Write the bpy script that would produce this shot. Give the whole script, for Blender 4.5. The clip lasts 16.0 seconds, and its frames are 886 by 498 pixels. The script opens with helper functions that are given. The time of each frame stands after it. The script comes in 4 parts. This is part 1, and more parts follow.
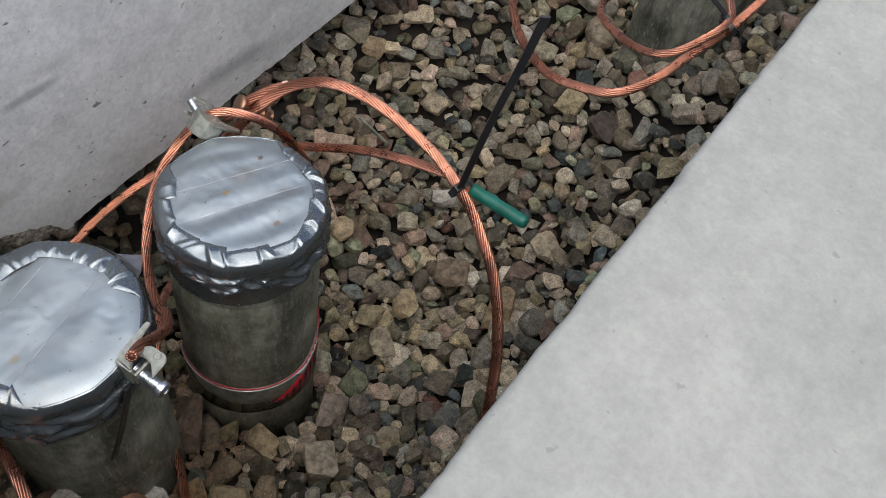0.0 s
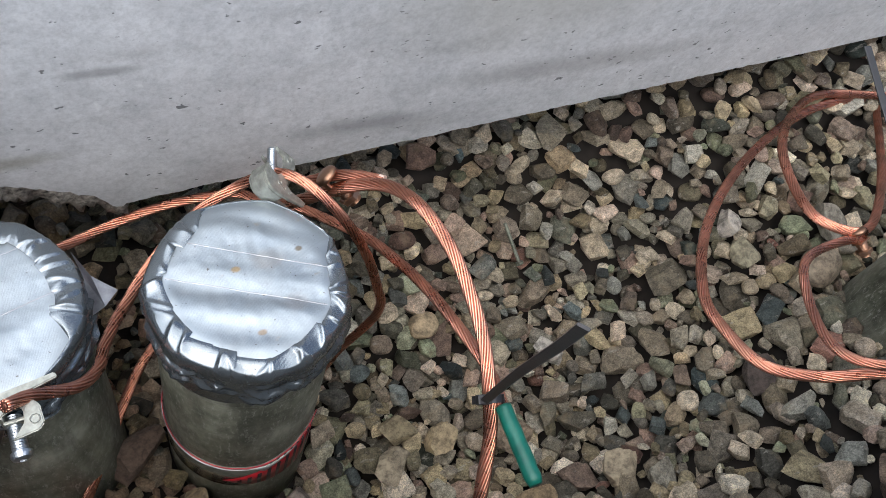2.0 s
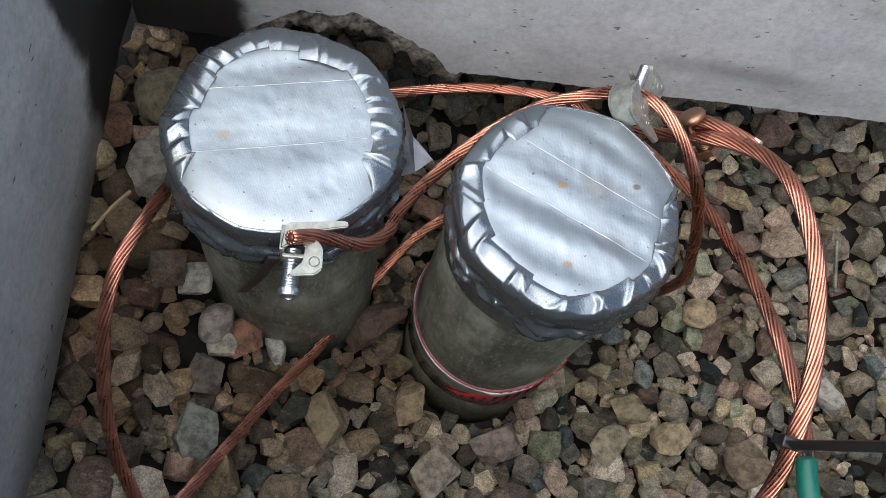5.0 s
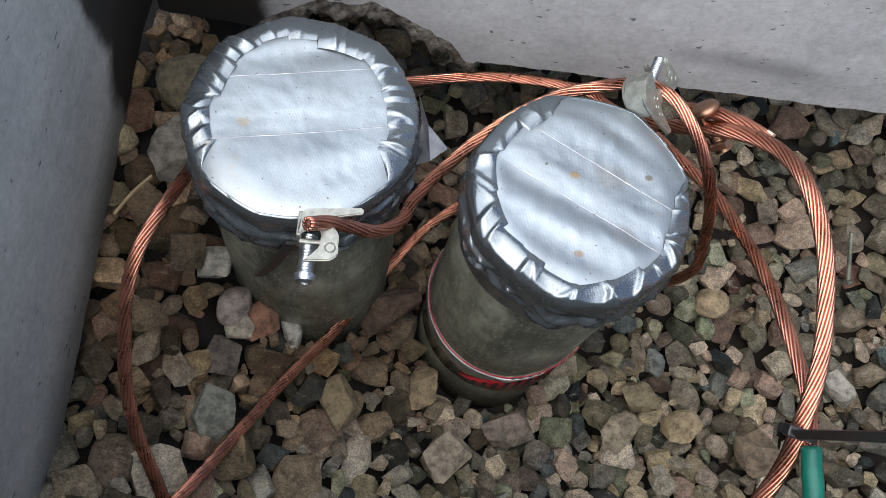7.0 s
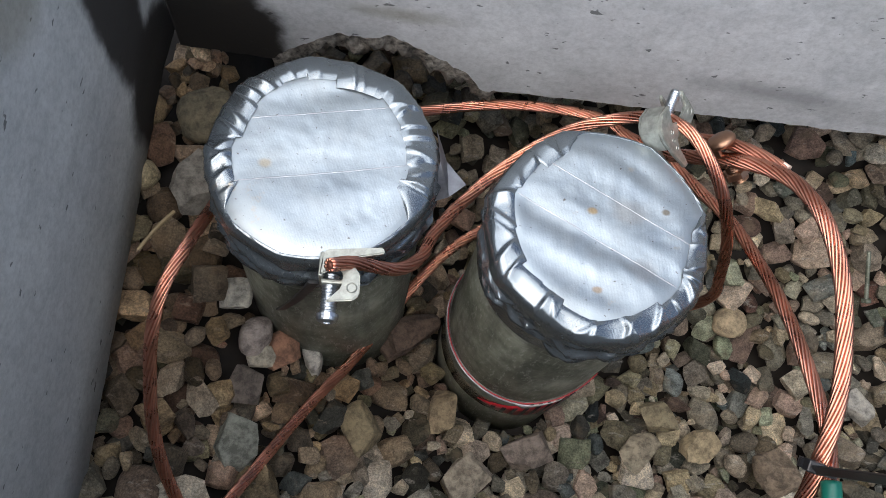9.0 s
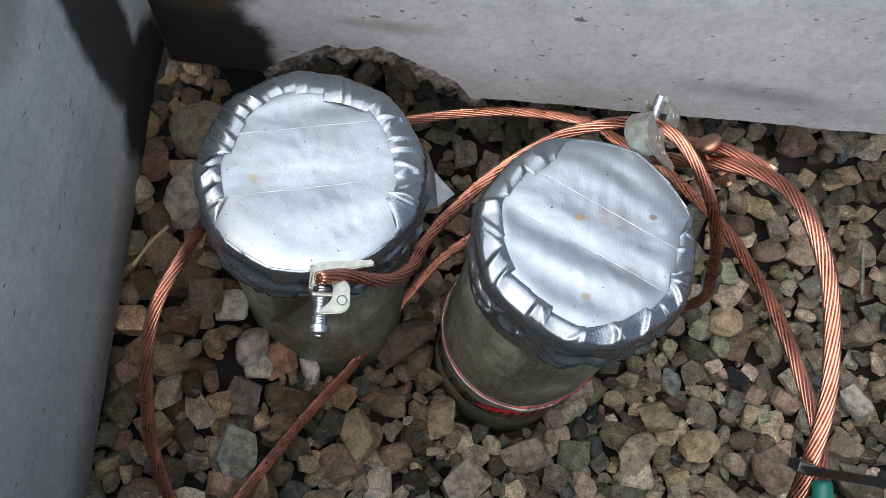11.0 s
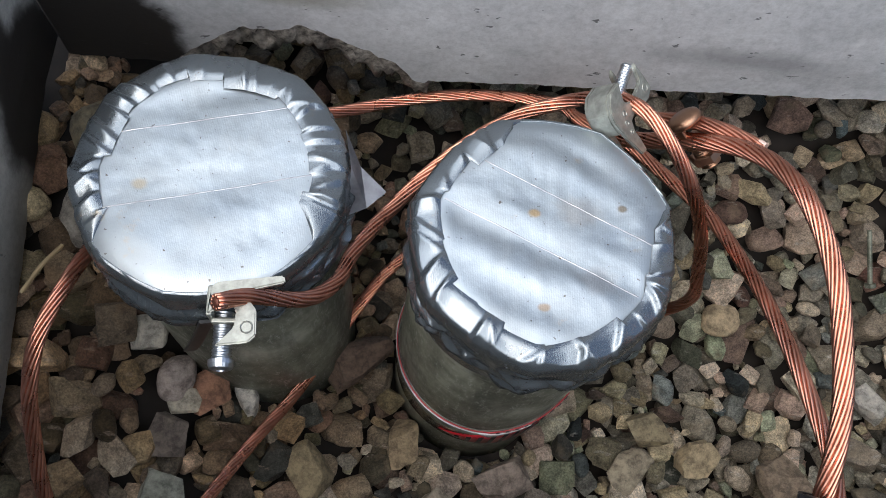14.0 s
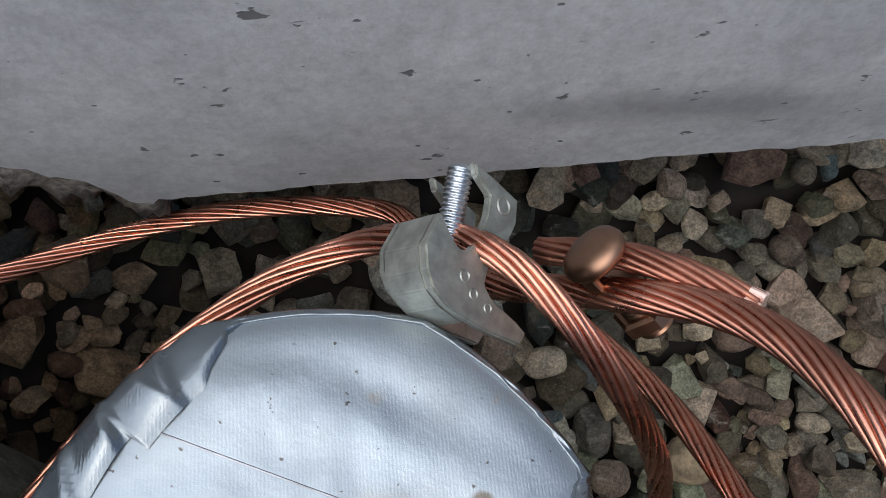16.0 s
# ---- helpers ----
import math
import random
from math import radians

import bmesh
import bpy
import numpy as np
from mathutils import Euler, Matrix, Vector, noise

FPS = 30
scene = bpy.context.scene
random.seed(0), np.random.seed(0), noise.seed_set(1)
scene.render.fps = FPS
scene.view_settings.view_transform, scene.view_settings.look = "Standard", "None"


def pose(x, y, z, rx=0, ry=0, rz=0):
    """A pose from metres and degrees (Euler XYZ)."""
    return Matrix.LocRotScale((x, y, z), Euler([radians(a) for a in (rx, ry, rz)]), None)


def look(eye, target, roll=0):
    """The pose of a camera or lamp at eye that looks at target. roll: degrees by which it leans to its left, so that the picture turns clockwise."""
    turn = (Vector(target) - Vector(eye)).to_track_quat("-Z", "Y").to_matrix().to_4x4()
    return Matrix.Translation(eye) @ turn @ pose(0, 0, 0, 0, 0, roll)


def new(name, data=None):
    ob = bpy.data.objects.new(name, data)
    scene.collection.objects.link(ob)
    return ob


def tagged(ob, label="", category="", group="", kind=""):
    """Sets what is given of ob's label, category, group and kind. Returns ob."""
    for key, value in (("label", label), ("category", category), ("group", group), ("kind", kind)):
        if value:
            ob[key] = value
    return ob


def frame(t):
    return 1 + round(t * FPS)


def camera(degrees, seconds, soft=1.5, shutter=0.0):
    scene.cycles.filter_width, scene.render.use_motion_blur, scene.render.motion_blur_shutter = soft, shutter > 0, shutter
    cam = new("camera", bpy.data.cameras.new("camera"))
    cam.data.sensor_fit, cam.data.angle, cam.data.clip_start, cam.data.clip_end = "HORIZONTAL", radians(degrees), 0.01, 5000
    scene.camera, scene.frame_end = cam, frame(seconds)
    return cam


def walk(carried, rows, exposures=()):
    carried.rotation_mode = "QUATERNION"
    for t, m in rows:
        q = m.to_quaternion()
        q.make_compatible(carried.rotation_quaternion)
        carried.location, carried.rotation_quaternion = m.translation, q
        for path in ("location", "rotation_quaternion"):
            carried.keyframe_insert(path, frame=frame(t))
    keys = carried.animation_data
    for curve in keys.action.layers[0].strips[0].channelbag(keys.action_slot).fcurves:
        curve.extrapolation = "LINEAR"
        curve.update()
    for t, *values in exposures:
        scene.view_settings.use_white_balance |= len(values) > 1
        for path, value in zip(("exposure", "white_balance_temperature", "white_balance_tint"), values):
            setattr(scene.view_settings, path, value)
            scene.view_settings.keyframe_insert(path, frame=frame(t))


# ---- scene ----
cam = camera(53.84, 16.0, soft=0.7)
PATH = [
    # t, x, y, z, yaw, pitch, roll
    (0.0, -0.2437, -0.2726, 0.7554, -63.71, -54.94, 13.77),
    (0.5, -0.2200, -0.3093, 0.7581, -57.94, -55.96, 16.88),
    (1.0, -0.1338, -0.3033, 0.7640, -52.61, -56.52, 17.48),
    (1.5, -0.0582, -0.2554, 0.7616, -45.73, -57.07, 19.94),
    (2.0, -0.0556, -0.2196, 0.7282, -39.17, -58.15, 22.16),
    (2.5, -0.1044, -0.1796, 0.7347, -33.36, -59.18, 19.76),
    (3.0, -0.1314, -0.1433, 0.7247, -26.44, -60.38, 18.75),
    (3.5, -0.1322, -0.1589, 0.6856, -17.64, -62.45, 18.76),
    (4.0, -0.1033, -0.1778, 0.6538, -14.37, -64.87, 19.37),
    (6.5, -0.0868, -0.1827, 0.6602, -10.41, -68.63, 18.63),
    (7.0, -0.0892, -0.1833, 0.6627, -10.02, -68.86, 18.37),
    (7.5, -0.0860, -0.1708, 0.6654, -9.34, -68.86, 17.66),
    (8.0, -0.0914, -0.1625, 0.6743, -8.67, -68.93, 17.00),
    (8.5, -0.0958, -0.1685, 0.6733, -8.06, -69.04, 16.25),
    (11.0, -0.0875, -0.1634, 0.6807, -6.51, -69.25, 13.18),
    (11.5, -0.0862, -0.1670, 0.6799, -6.55, -69.26, 12.83),
    (12.0, -0.0831, -0.1606, 0.6769, -6.38, -69.21, 12.15),
    (12.5, -0.0780, -0.1519, 0.6744, -6.14, -69.21, 11.59),
    (13.0, -0.0847, -0.1560, 0.6721, -6.09, -69.22, 11.21),
    (13.5, -0.0813, -0.1571, 0.6651, -6.22, -69.30, 11.09),
    (14.0, -0.0540, -0.1304, 0.6131, -6.69, -69.32, 10.72),
    (14.5, -0.0209, -0.0844, 0.5672, -7.62, -69.10, 8.62),
    (15.0, -0.0163, -0.0560, 0.5019, -10.14, -68.64, 8.03),
    (15.5, -0.0008, -0.0082, 0.4738, -12.71, -67.92, 9.37),
    (16.0, 0.0176, 0.0106, 0.4388, -15.59, -67.45, 11.25),
]


def aimed(x, y, z, yaw, pitch, roll):
    a, b = radians(yaw), radians(pitch)
    eye = Vector((x, y, z))
    return look(eye, eye + Vector((-math.sin(a) * math.cos(b), math.cos(a) * math.cos(b), math.sin(b))), roll)


EXPOSURES = [  # t, stops, kelvin
    (0.0, 0.62, 6500), (1.0, 0.70, 6500), (1.5, 0.86, 6400), (2.0, 0.98, 6250), (2.6, 0.76, 6150), (3.1, 0.52, 6100), (3.6, 0.50, 6100), (4.2, 0.74, 6200),
    (6.3, 0.98, 6250), (11.0, 0.95, 6250), (13.8, 0.90, 6250), (14.5, 0.60, 6100), (15.0, 0.31, 6050), (15.5, 0.33, 6080), (16.0, 0.42, 6100)]
walk(cam, [(r[0], aimed(*r[1:])) for r in PATH], [(t, e, k, 9) for t, e, k in EXPOSURES])

# ---- light: an overcast sky ----
world = bpy.data.worlds.new("sky")
scene.world = world
world.use_nodes = True
wn = world.node_tree
sky = wn.nodes.new("ShaderNodeTexSky")
sky.sky_type, sky.sun_disc = "NISHITA", False
sky.sun_elevation, sky.sun_rotation = radians(67), radians(225)
sky.air_density, sky.dust_density, sky.ozone_density = 1.0, 4.0, 1.0
wn.links.new(sky.outputs[0], wn.nodes["Background"].inputs[0])
wn.nodes["Background"].inputs[1].default_value = 0.09
sun_data = bpy.data.lights.new("sun", "SUN")
sun_data.energy, sun_data.angle, sun_data.color = 2.0, radians(100), (1.0, 0.985, 0.965)
sun = new("sun", sun_data)
sun.matrix_world = look((-0.60, -0.60, 2.0), (0.0, 0.0, 0.0))


# ---- materials ----
def material(name, rough=0.6, metal=0.0):
    m = bpy.data.materials.new(name)
    m.use_nodes = True
    p = m.node_tree.nodes["Principled BSDF"]
    p.inputs["Roughness"].default_value, p.inputs["Metallic"].default_value = rough, metal
    return m, m.node_tree, p


def noise_tex(nt, scale, detail=6, rough=0.6, coord=None, stretch=None):
    if coord is None:
        coord = nt.nodes.new("ShaderNodeTexCoord").outputs["Object"]
    if stretch:
        mp = nt.nodes.new("ShaderNodeMapping")
        mp.inputs["Scale"].default_value = stretch
        nt.links.new(coord, mp.inputs[0])
        coord = mp.outputs[0]
    n = nt.nodes.new("ShaderNodeTexNoise")
    n.inputs["Scale"].default_value, n.inputs["Detail"].default_value, n.inputs["Roughness"].default_value = scale, detail, rough
    nt.links.new(coord, n.inputs["Vector"])
    return n.outputs["Fac"]


def ramp(nt, fac, stops):
    r = nt.nodes.new("ShaderNodeValToRGB")
    while len(r.color_ramp.elements) < len(stops):
        r.color_ramp.elements.new(0.5)
    for e, (p, c) in zip(r.color_ramp.elements, stops):
        e.position, e.color = p, (*c, 1) if len(c) == 3 else c
    nt.links.new(fac, r.inputs[0])
    return r.outputs[0]


def mixed(nt, fac, a, b, how="MIX"):
    m = nt.nodes.new("ShaderNodeMix")
    m.data_type, m.blend_type = "RGBA", how
    for v, i in ((fac, 0), (a, 6), (b, 7)):
        if isinstance(v, (int, float)):
            m.inputs[i].default_value = v
        elif isinstance(v, tuple):
            m.inputs[i].default_value = (*v, 1)
        else:
            nt.links.new(v, m.inputs[i])
    return m.outputs[2]


def bump(nt, p, height, strength=0.3, dist=0.001, before=None):
    b = nt.nodes.new("ShaderNodeBump")
    b.inputs["Strength"].default_value, b.inputs["Distance"].default_value = strength, dist
    nt.links.new(height, b.inputs["Height"])
    if before is not None:
        nt.links.new(before, b.inputs["Normal"])
    nt.links.new(b.outputs[0], p.inputs["Normal"])
    return b.outputs[0]


def calc(nt, how, a, b=0.0, clamp=False):
    m = nt.nodes.new("ShaderNodeMath")
    m.operation, m.use_clamp = how, clamp
    for i, v in enumerate((a, b)):
        if isinstance(v, (int, float)):
            m.inputs[i].default_value = v
        else:
            nt.links.new(v, m.inputs[i])
    return m.outputs[0]


def spot(nt, centre, radii, edge=0.5, wobble=0.35, scale=25, co=None):
    """A ragged patch, for stains and painted shade: 1 inside, 0 outside."""
    co = co or nt.nodes.new("ShaderNodeTexCoord").outputs["Object"]
    mp = nt.nodes.new("ShaderNodeMapping")
    mp.inputs["Location"].default_value = [-c / r for c, r in zip(centre, radii)]
    mp.inputs["Scale"].default_value = [1 / r for r in radii]
    nt.links.new(co, mp.inputs[0])
    ln = nt.nodes.new("ShaderNodeVectorMath")
    ln.operation = "LENGTH"
    nt.links.new(mp.outputs[0], ln.inputs[0])
    n = noise_tex(nt, scale, 8, 0.65, co)
    d = calc(nt, "ADD", ln.outputs["Value"], calc(nt, "MULTIPLY", calc(nt, "SUBTRACT", n, 0.5), wobble * 2))
    f = nt.nodes.new("ShaderNodeMapRange")
    f.interpolation_type = "SMOOTHSTEP"
    f.inputs["From Min"].default_value, f.inputs["From Max"].default_value = 1 + edge / 2, 1 - edge / 2
    nt.links.new(d, f.inputs["Value"])
    return f.outputs["Result"]


def concrete(name, tone, stains=(), pitted=1.0, grain=0.5):
    m, nt, p = material(name, 0.75)
    a, b, c = tone
    big = ramp(nt, noise_tex(nt, 9, 5, 0.6), [(0.3, (a * 0.86, b * 0.87, c * 0.88)), (0.7, (a * 1.1, b * 1.1, c * 1.1))])
    fine = ramp(nt, noise_tex(nt, 260, 8, 0.75), [(0.30, (0.55, 0.55, 0.55)), (0.6, (1.12, 1.12, 1.12))])
    col = mixed(nt, grain, big, fine, "MULTIPLY")
    mid = ramp(nt, noise_tex(nt, 55, 7, 0.7), [(0.34, (0.84, 0.84, 0.84)), (0.62, (1.06, 1.06, 1.06))])
    col = mixed(nt, 0.7, col, mid, "MULTIPLY")
    smear = ramp(nt, noise_tex(nt, 14, 6, 0.6, None, (0.6, 0.6, 2.6)), [(0.54, (1, 1, 1)), (0.72, (0.8, 0.79, 0.78))])
    col = mixed(nt, 0.7, col, smear, "MULTIPLY")
    pits = ramp(nt, noise_tex(nt, 130, 3, 0.5, None, (0.8, 0.8, 1.4)), [(0.695, (0, 0, 0)), (0.72, (1, 1, 1))])
    pits = calc(nt, "MULTIPLY", pits, pitted)
    col = mixed(nt, pits, col, (a * 0.28, b * 0.28, c * 0.28))
    pale = ramp(nt, noise_tex(nt, 48, 4, 0.5, None, (1.0, 1.3, 0.8)), [(0.68, (0, 0, 0)), (0.76, (0.5, 0.5, 0.5))])
    col = mixed(nt, pale, col, (a * 1.35, b * 1.36, c * 1.32))
    for centre, radii, colour, amount, edge in stains:
        f = calc(nt, "MULTIPLY", spot(nt, centre, radii, edge), amount)
        col = mixed(nt, f, col, colour)
    nt.links.new(col, p.inputs["Base Color"])
    h = calc(nt, "SUBTRACT", calc(nt, "MULTIPLY", noise_tex(nt, 320, 6, 0.7), 0.5), calc(nt, "MULTIPLY", pits, 0.8))
    bump(nt, p, h, 0.7 * grain, 0.0012)
    return m


def stone_material(name, per_object):
    m, nt, p = material(name, 0.72)
    p.inputs["Specular IOR Level"].default_value = 0.25
    where = nt.nodes.new("ShaderNodeNewGeometry").outputs["Position"]
    if per_object:
        rnd = nt.nodes.new("ShaderNodeObjectInfo").outputs["Random"]
    else:
        rnd = nt.nodes.new("ShaderNodeNewGeometry").outputs["Random Per Island"]
    base = ramp(nt, rnd, [
        (0.0, (0.06, 0.08, 0.075)), (0.10, (0.27, 0.23, 0.15)), (0.20, (0.38, 0.335, 0.265)), (0.30, (0.12, 0.12, 0.10)),
        (0.40, (0.36, 0.32, 0.26)), (0.50, (0.22, 0.155, 0.13)), (0.60, (0.33, 0.32, 0.28)), (0.70, (0.07, 0.095, 0.105)),
        (0.79, (0.30, 0.24, 0.165)), (0.87, (0.17, 0.20, 0.14)), (0.95, (0.46, 0.42, 0.36)), (1.0, (0.15, 0.075, 0.062))])
    wn_ = nt.nodes.new("ShaderNodeTexWhiteNoise")
    wn_.noise_dimensions = "1D"
    nt.links.new(calc(nt, "MULTIPLY", rnd, 917.0), wn_.inputs["W"])
    base = mixed(nt, 1.0, base, ramp(nt, wn_.outputs["Value"], [(0, (0.36, 0.355, 0.35)), (0.5, (1.0, 0.97, 0.925)), (1, (1.95, 1.92, 1.86))]), "MULTIPLY")
    mott = ramp(nt, noise_tex(nt, 110, 9, 0.8, where), [(0.38, (0.42, 0.41, 0.39)), (0.5, (1.0, 0.98, 0.94)), (0.62, (1.5, 1.46, 1.36))])
    col = mixed(nt, 0.9, base, mott, "MULTIPLY")
    vein = ramp(nt, noise_tex(nt, 60, 5, 0.7, where, (1, 2.6, 1.3)), [(0.60, (0, 0, 0)), (0.66, (0.55, 0.55, 0.55))])
    col = mixed(nt, vein, col, (0.44, 0.42, 0.37))
    grain = ramp(nt, noise_tex(nt, 700, 5, 0.75, where), [(0.42, (0.40, 0.40, 0.40)), (0.58, (1.42, 1.42, 1.42))])
    col = mixed(nt, 0.55, col, grain, "MULTIPLY")
    dust = ramp(nt, noise_tex(nt, 45, 5, 0.6, where), [(0.56, (0, 0, 0)), (0.75, (0.5, 0.5, 0.5))])
    col = mixed(nt, dust, col, (0.36, 0.28, 0.18))
    # wall shade painted into the bed by the stained corner, also browner and glossier
    corner_shade = spot(nt, (-0.20, 0.05, 0.05), (0.16, 0.17, 0.5), 0.7, 0.45, 22, where)
    col = mixed(nt, corner_shade, col, mixed(nt, 1.0, col, (0.84, 0.68, 0.57), "MULTIPLY"))
    nt.links.new(ramp(nt, corner_shade, [(0.0, (0.74,) * 3), (1.0, (0.46,) * 3)]), p.inputs["Roughness"])
    nt.links.new(col, p.inputs["Base Color"])
    bump(nt, p, calc(nt, "ADD", noise_tex(nt, 120, 9, 0.78, where), calc(nt, "MULTIPLY", noise_tex(nt, 700, 4, 0.7, where), 0.4)), 0.9, 0.0045)
    return m


def plain_stone(name, colour):
    m, nt, p = material(name, 0.65)
    where = nt.nodes.new("ShaderNodeNewGeometry").outputs["Position"]
    mott = ramp(nt, noise_tex(nt, 130, 8, 0.75, where), [(0.40, (0.42, 0.40, 0.38)), (0.5, (0.95, 0.93, 0.90)), (0.61, (1.45, 1.42, 1.35))])
    col = mixed(nt, 0.85, colour, mott, "MULTIPLY")
    nt.links.new(col, p.inputs["Base Color"])
    bump(nt, p, noise_tex(nt, 130, 9, 0.78, where), 0.9, 0.0045)
    return m


def copper(name, colour, rough=0.27):
    m, nt, p = material(name, rough, 1.0)
    dull = ramp(nt, noise_tex(nt, 45, 6, 0.6), [(0.35, tuple(c * 0.45 for c in colour)), (0.62, colour)])
    col = mixed(nt, 0.75, colour, dull)
    nt.links.new(col, p.inputs["Base Color"])
    r = ramp(nt, noise_tex(nt, 80, 4, 0.6), [(0.3, (rough * 0.75,) * 3), (0.7, (rough * 1.4,) * 3)])
    nt.links.new(r, p.inputs["Roughness"])
    return m


def tape_material(name="silver duct tape", tone=0.42, rough=0.27, metal=0.85, stains=()):
    m, nt, p = material(name, rough, metal)
    soil = ramp(nt, noise_tex(nt, 30, 7, 0.65), [(0.4, (tone * 0.89, tone * 1.01, tone * 1.10)), (0.75, (tone * 0.82, tone * 0.91, tone * 0.96))])
    fleck = ramp(nt, noise_tex(nt, 430, 3, 0.5), [(0.70, (0, 0, 0)), (0.73, (0.85, 0.85, 0.85))])
    col = mixed(nt, fleck, soil, (0.09, 0.075, 0.06))
    blot = ramp(nt, noise_tex(nt, 42, 6, 0.7), [(0.64, (0, 0, 0)), (0.72, (0.5, 0.5, 0.5))])
    col = mixed(nt, blot, col, (0.42, 0.33, 0.2))
    for x, y, r, tint, amount in stains:
        col = mixed(nt, calc(nt, "MULTIPLY", spot(nt, (x, y, 0.3), (r, r * 0.7, 5.0), 0.9, 0.6, 160), amount), col, tint)
    nt.links.new(col, p.inputs["Base Color"])
    nt.links.new(ramp(nt, noise_tex(nt, 60, 5, 0.6), [(0.3, (rough * 0.85,) * 3), (0.7, (rough * 1.3,) * 3)]), p.inputs["Roughness"])
    wave = nt.nodes.new("ShaderNodeTexWave")
    wave.inputs["Scale"].default_value, wave.inputs["Distortion"].default_value = 420, 1.5
    nt.links.new(nt.nodes.new("ShaderNodeTexCoord").outputs["Object"], wave.inputs["Vector"])
    bump(nt, p, calc(nt, "ADD", calc(nt, "MULTIPLY", wave.outputs["Fac"], 0.09), noise_tex(nt, 420, 6, 0.7)), 0.22, 0.0006)
    return m


def pipe_material(name):
    m, nt, p = material(name, 0.5, 0.4)
    base = ramp(nt, noise_tex(nt, 16, 7, 0.65), [(0.38, (0.085, 0.095, 0.072)), (0.52, (0.20, 0.21, 0.17)), (0.66, (0.36, 0.37, 0.32))])
    streak = ramp(nt, noise_tex(nt, 40, 6, 0.7, None, (1, 1, 0.25)), [(0.40, (0.5, 0.5, 0.49)), (0.60, (1.4, 1.4, 1.36))])
    col = mixed(nt, 0.8, base, streak, "MULTIPLY")
    scr = ramp(nt, noise_tex(nt, 330, 6, 0.85, None, (1, 1, 0.3)), [(0.53, (0, 0, 0)), (0.66, (0.8, 0.8, 0.8))])
    col = mixed(nt, scr, col, (0.46, 0.47, 0.43))
    rust = ramp(nt, noise_tex(nt, 22, 6, 0.6), [(0.62, (0, 0, 0)), (0.8, (0.5, 0.5, 0.5))])
    col = mixed(nt, rust, col, (0.10, 0.065, 0.045))
    nt.links.new(col, p.inputs["Base Color"])
    nt.links.new(ramp(nt, noise_tex(nt, 50, 5, 0.6), [(0.3, (0.38,) * 3), (0.7, (0.62,) * 3)]), p.inputs["Roughness"])
    bump(nt, p, noise_tex(nt, 240, 6, 0.7), 0.2, 0.0008)
    return m


def simple(name, colour, rough=0.5, metal=0.0, vary=0.25, scale=120):
    m, nt, p = material(name, rough, metal)
    col = ramp(nt, noise_tex(nt, scale, 5, 0.6), [(0.3, tuple(c * (1 - vary) for c in colour)), (0.7, tuple(c * (1 + vary * 0.6) for c in colour))])
    nt.links.new(col, p.inputs["Base Color"])
    bump(nt, p, noise_tex(nt, scale * 3, 4, 0.6), 0.15, 0.0005)
    return m


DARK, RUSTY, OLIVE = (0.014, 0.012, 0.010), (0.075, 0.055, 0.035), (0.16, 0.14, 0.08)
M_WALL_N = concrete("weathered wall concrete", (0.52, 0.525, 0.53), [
    ((-0.250, 0.148, 0.31), (0.024, 0.5, 0.10), RUSTY, 0.65, 0.8),
    ((-0.220, 0.148, 0.315), (0.016, 0.5, 0.012), OLIVE, 0.7, 0.8),
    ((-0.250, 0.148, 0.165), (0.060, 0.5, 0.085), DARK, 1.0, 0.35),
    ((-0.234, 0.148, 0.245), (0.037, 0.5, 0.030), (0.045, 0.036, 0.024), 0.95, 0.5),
    ((-0.05, 0.148, 0.30), (0.02, 0.5, 0.004), (0.17, 0.17, 0.17), 0.6, 1.2),
    ((-0.175, 0.148, 0.255), (0.022, 0.5, 0.006), (0.15, 0.14, 0.12), 0.5, 1.2),
    ((-0.12, 0.148, 0.225), (0.03, 0.5, 0.006), OLIVE, 0.45, 1.4),
    ((0.125, 0.148, 0.205), (0.045, 0.5, 0.008), (0.17, 0.17, 0.175), 0.6, 1.6),
    ((0.30, 0.148, 0.24), (0.10, 0.5, 0.010), (0.22, 0.21, 0.205), 0.5, 1.6),
    ((0.25, 0.148, 0.33), (0.10, 0.5, 0.05), (0.30, 0.29, 0.25), 0.5, 1.6)])
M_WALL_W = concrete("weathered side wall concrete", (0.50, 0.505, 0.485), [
    ((-0.265, 0.088, 0.40), (0.5, 0.028, 0.07), RUSTY, 0.8, 0.7),
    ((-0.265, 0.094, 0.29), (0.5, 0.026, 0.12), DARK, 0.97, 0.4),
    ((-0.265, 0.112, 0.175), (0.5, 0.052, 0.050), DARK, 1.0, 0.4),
    ((-0.265, 0.03, 0.375), (0.5, 0.03, 0.03), OLIVE, 0.5, 0.8)])
M_SLAB = concrete("pale slab concrete", (0.315, 0.318, 0.298), (), 0.3, 0.28)
M_BROKEN = simple("broken concrete", (0.30, 0.275, 0.24), 0.9, 0.0, 0.95, 230)
# soil near black: the shade of the gravel's gaps is in its colour
M_SOIL = simple("soil darkened as gap shade", (0.016, 0.012, 0.009), 0.9, 0.0, 0.5, 60)
M_STONE = stone_material("crushed stone", True)
M_STONE_BED = stone_material("crushed stone bed", False)
M_COPPER = copper("bare copper wire", (0.70, 0.325, 0.225))
# groove shade between the strands, painted as a dark core colour
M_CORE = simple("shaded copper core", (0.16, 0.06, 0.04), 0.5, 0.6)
M_COPPER_DULL = copper("tarnished copper wire", (0.52, 0.24, 0.165), 0.42)
M_CUT = simple("freshly cut copper", (0.9, 0.68, 0.58), 0.35, 0.6)
M_BRONZE = copper("bronze connector", (0.44, 0.26, 0.17), 0.35)
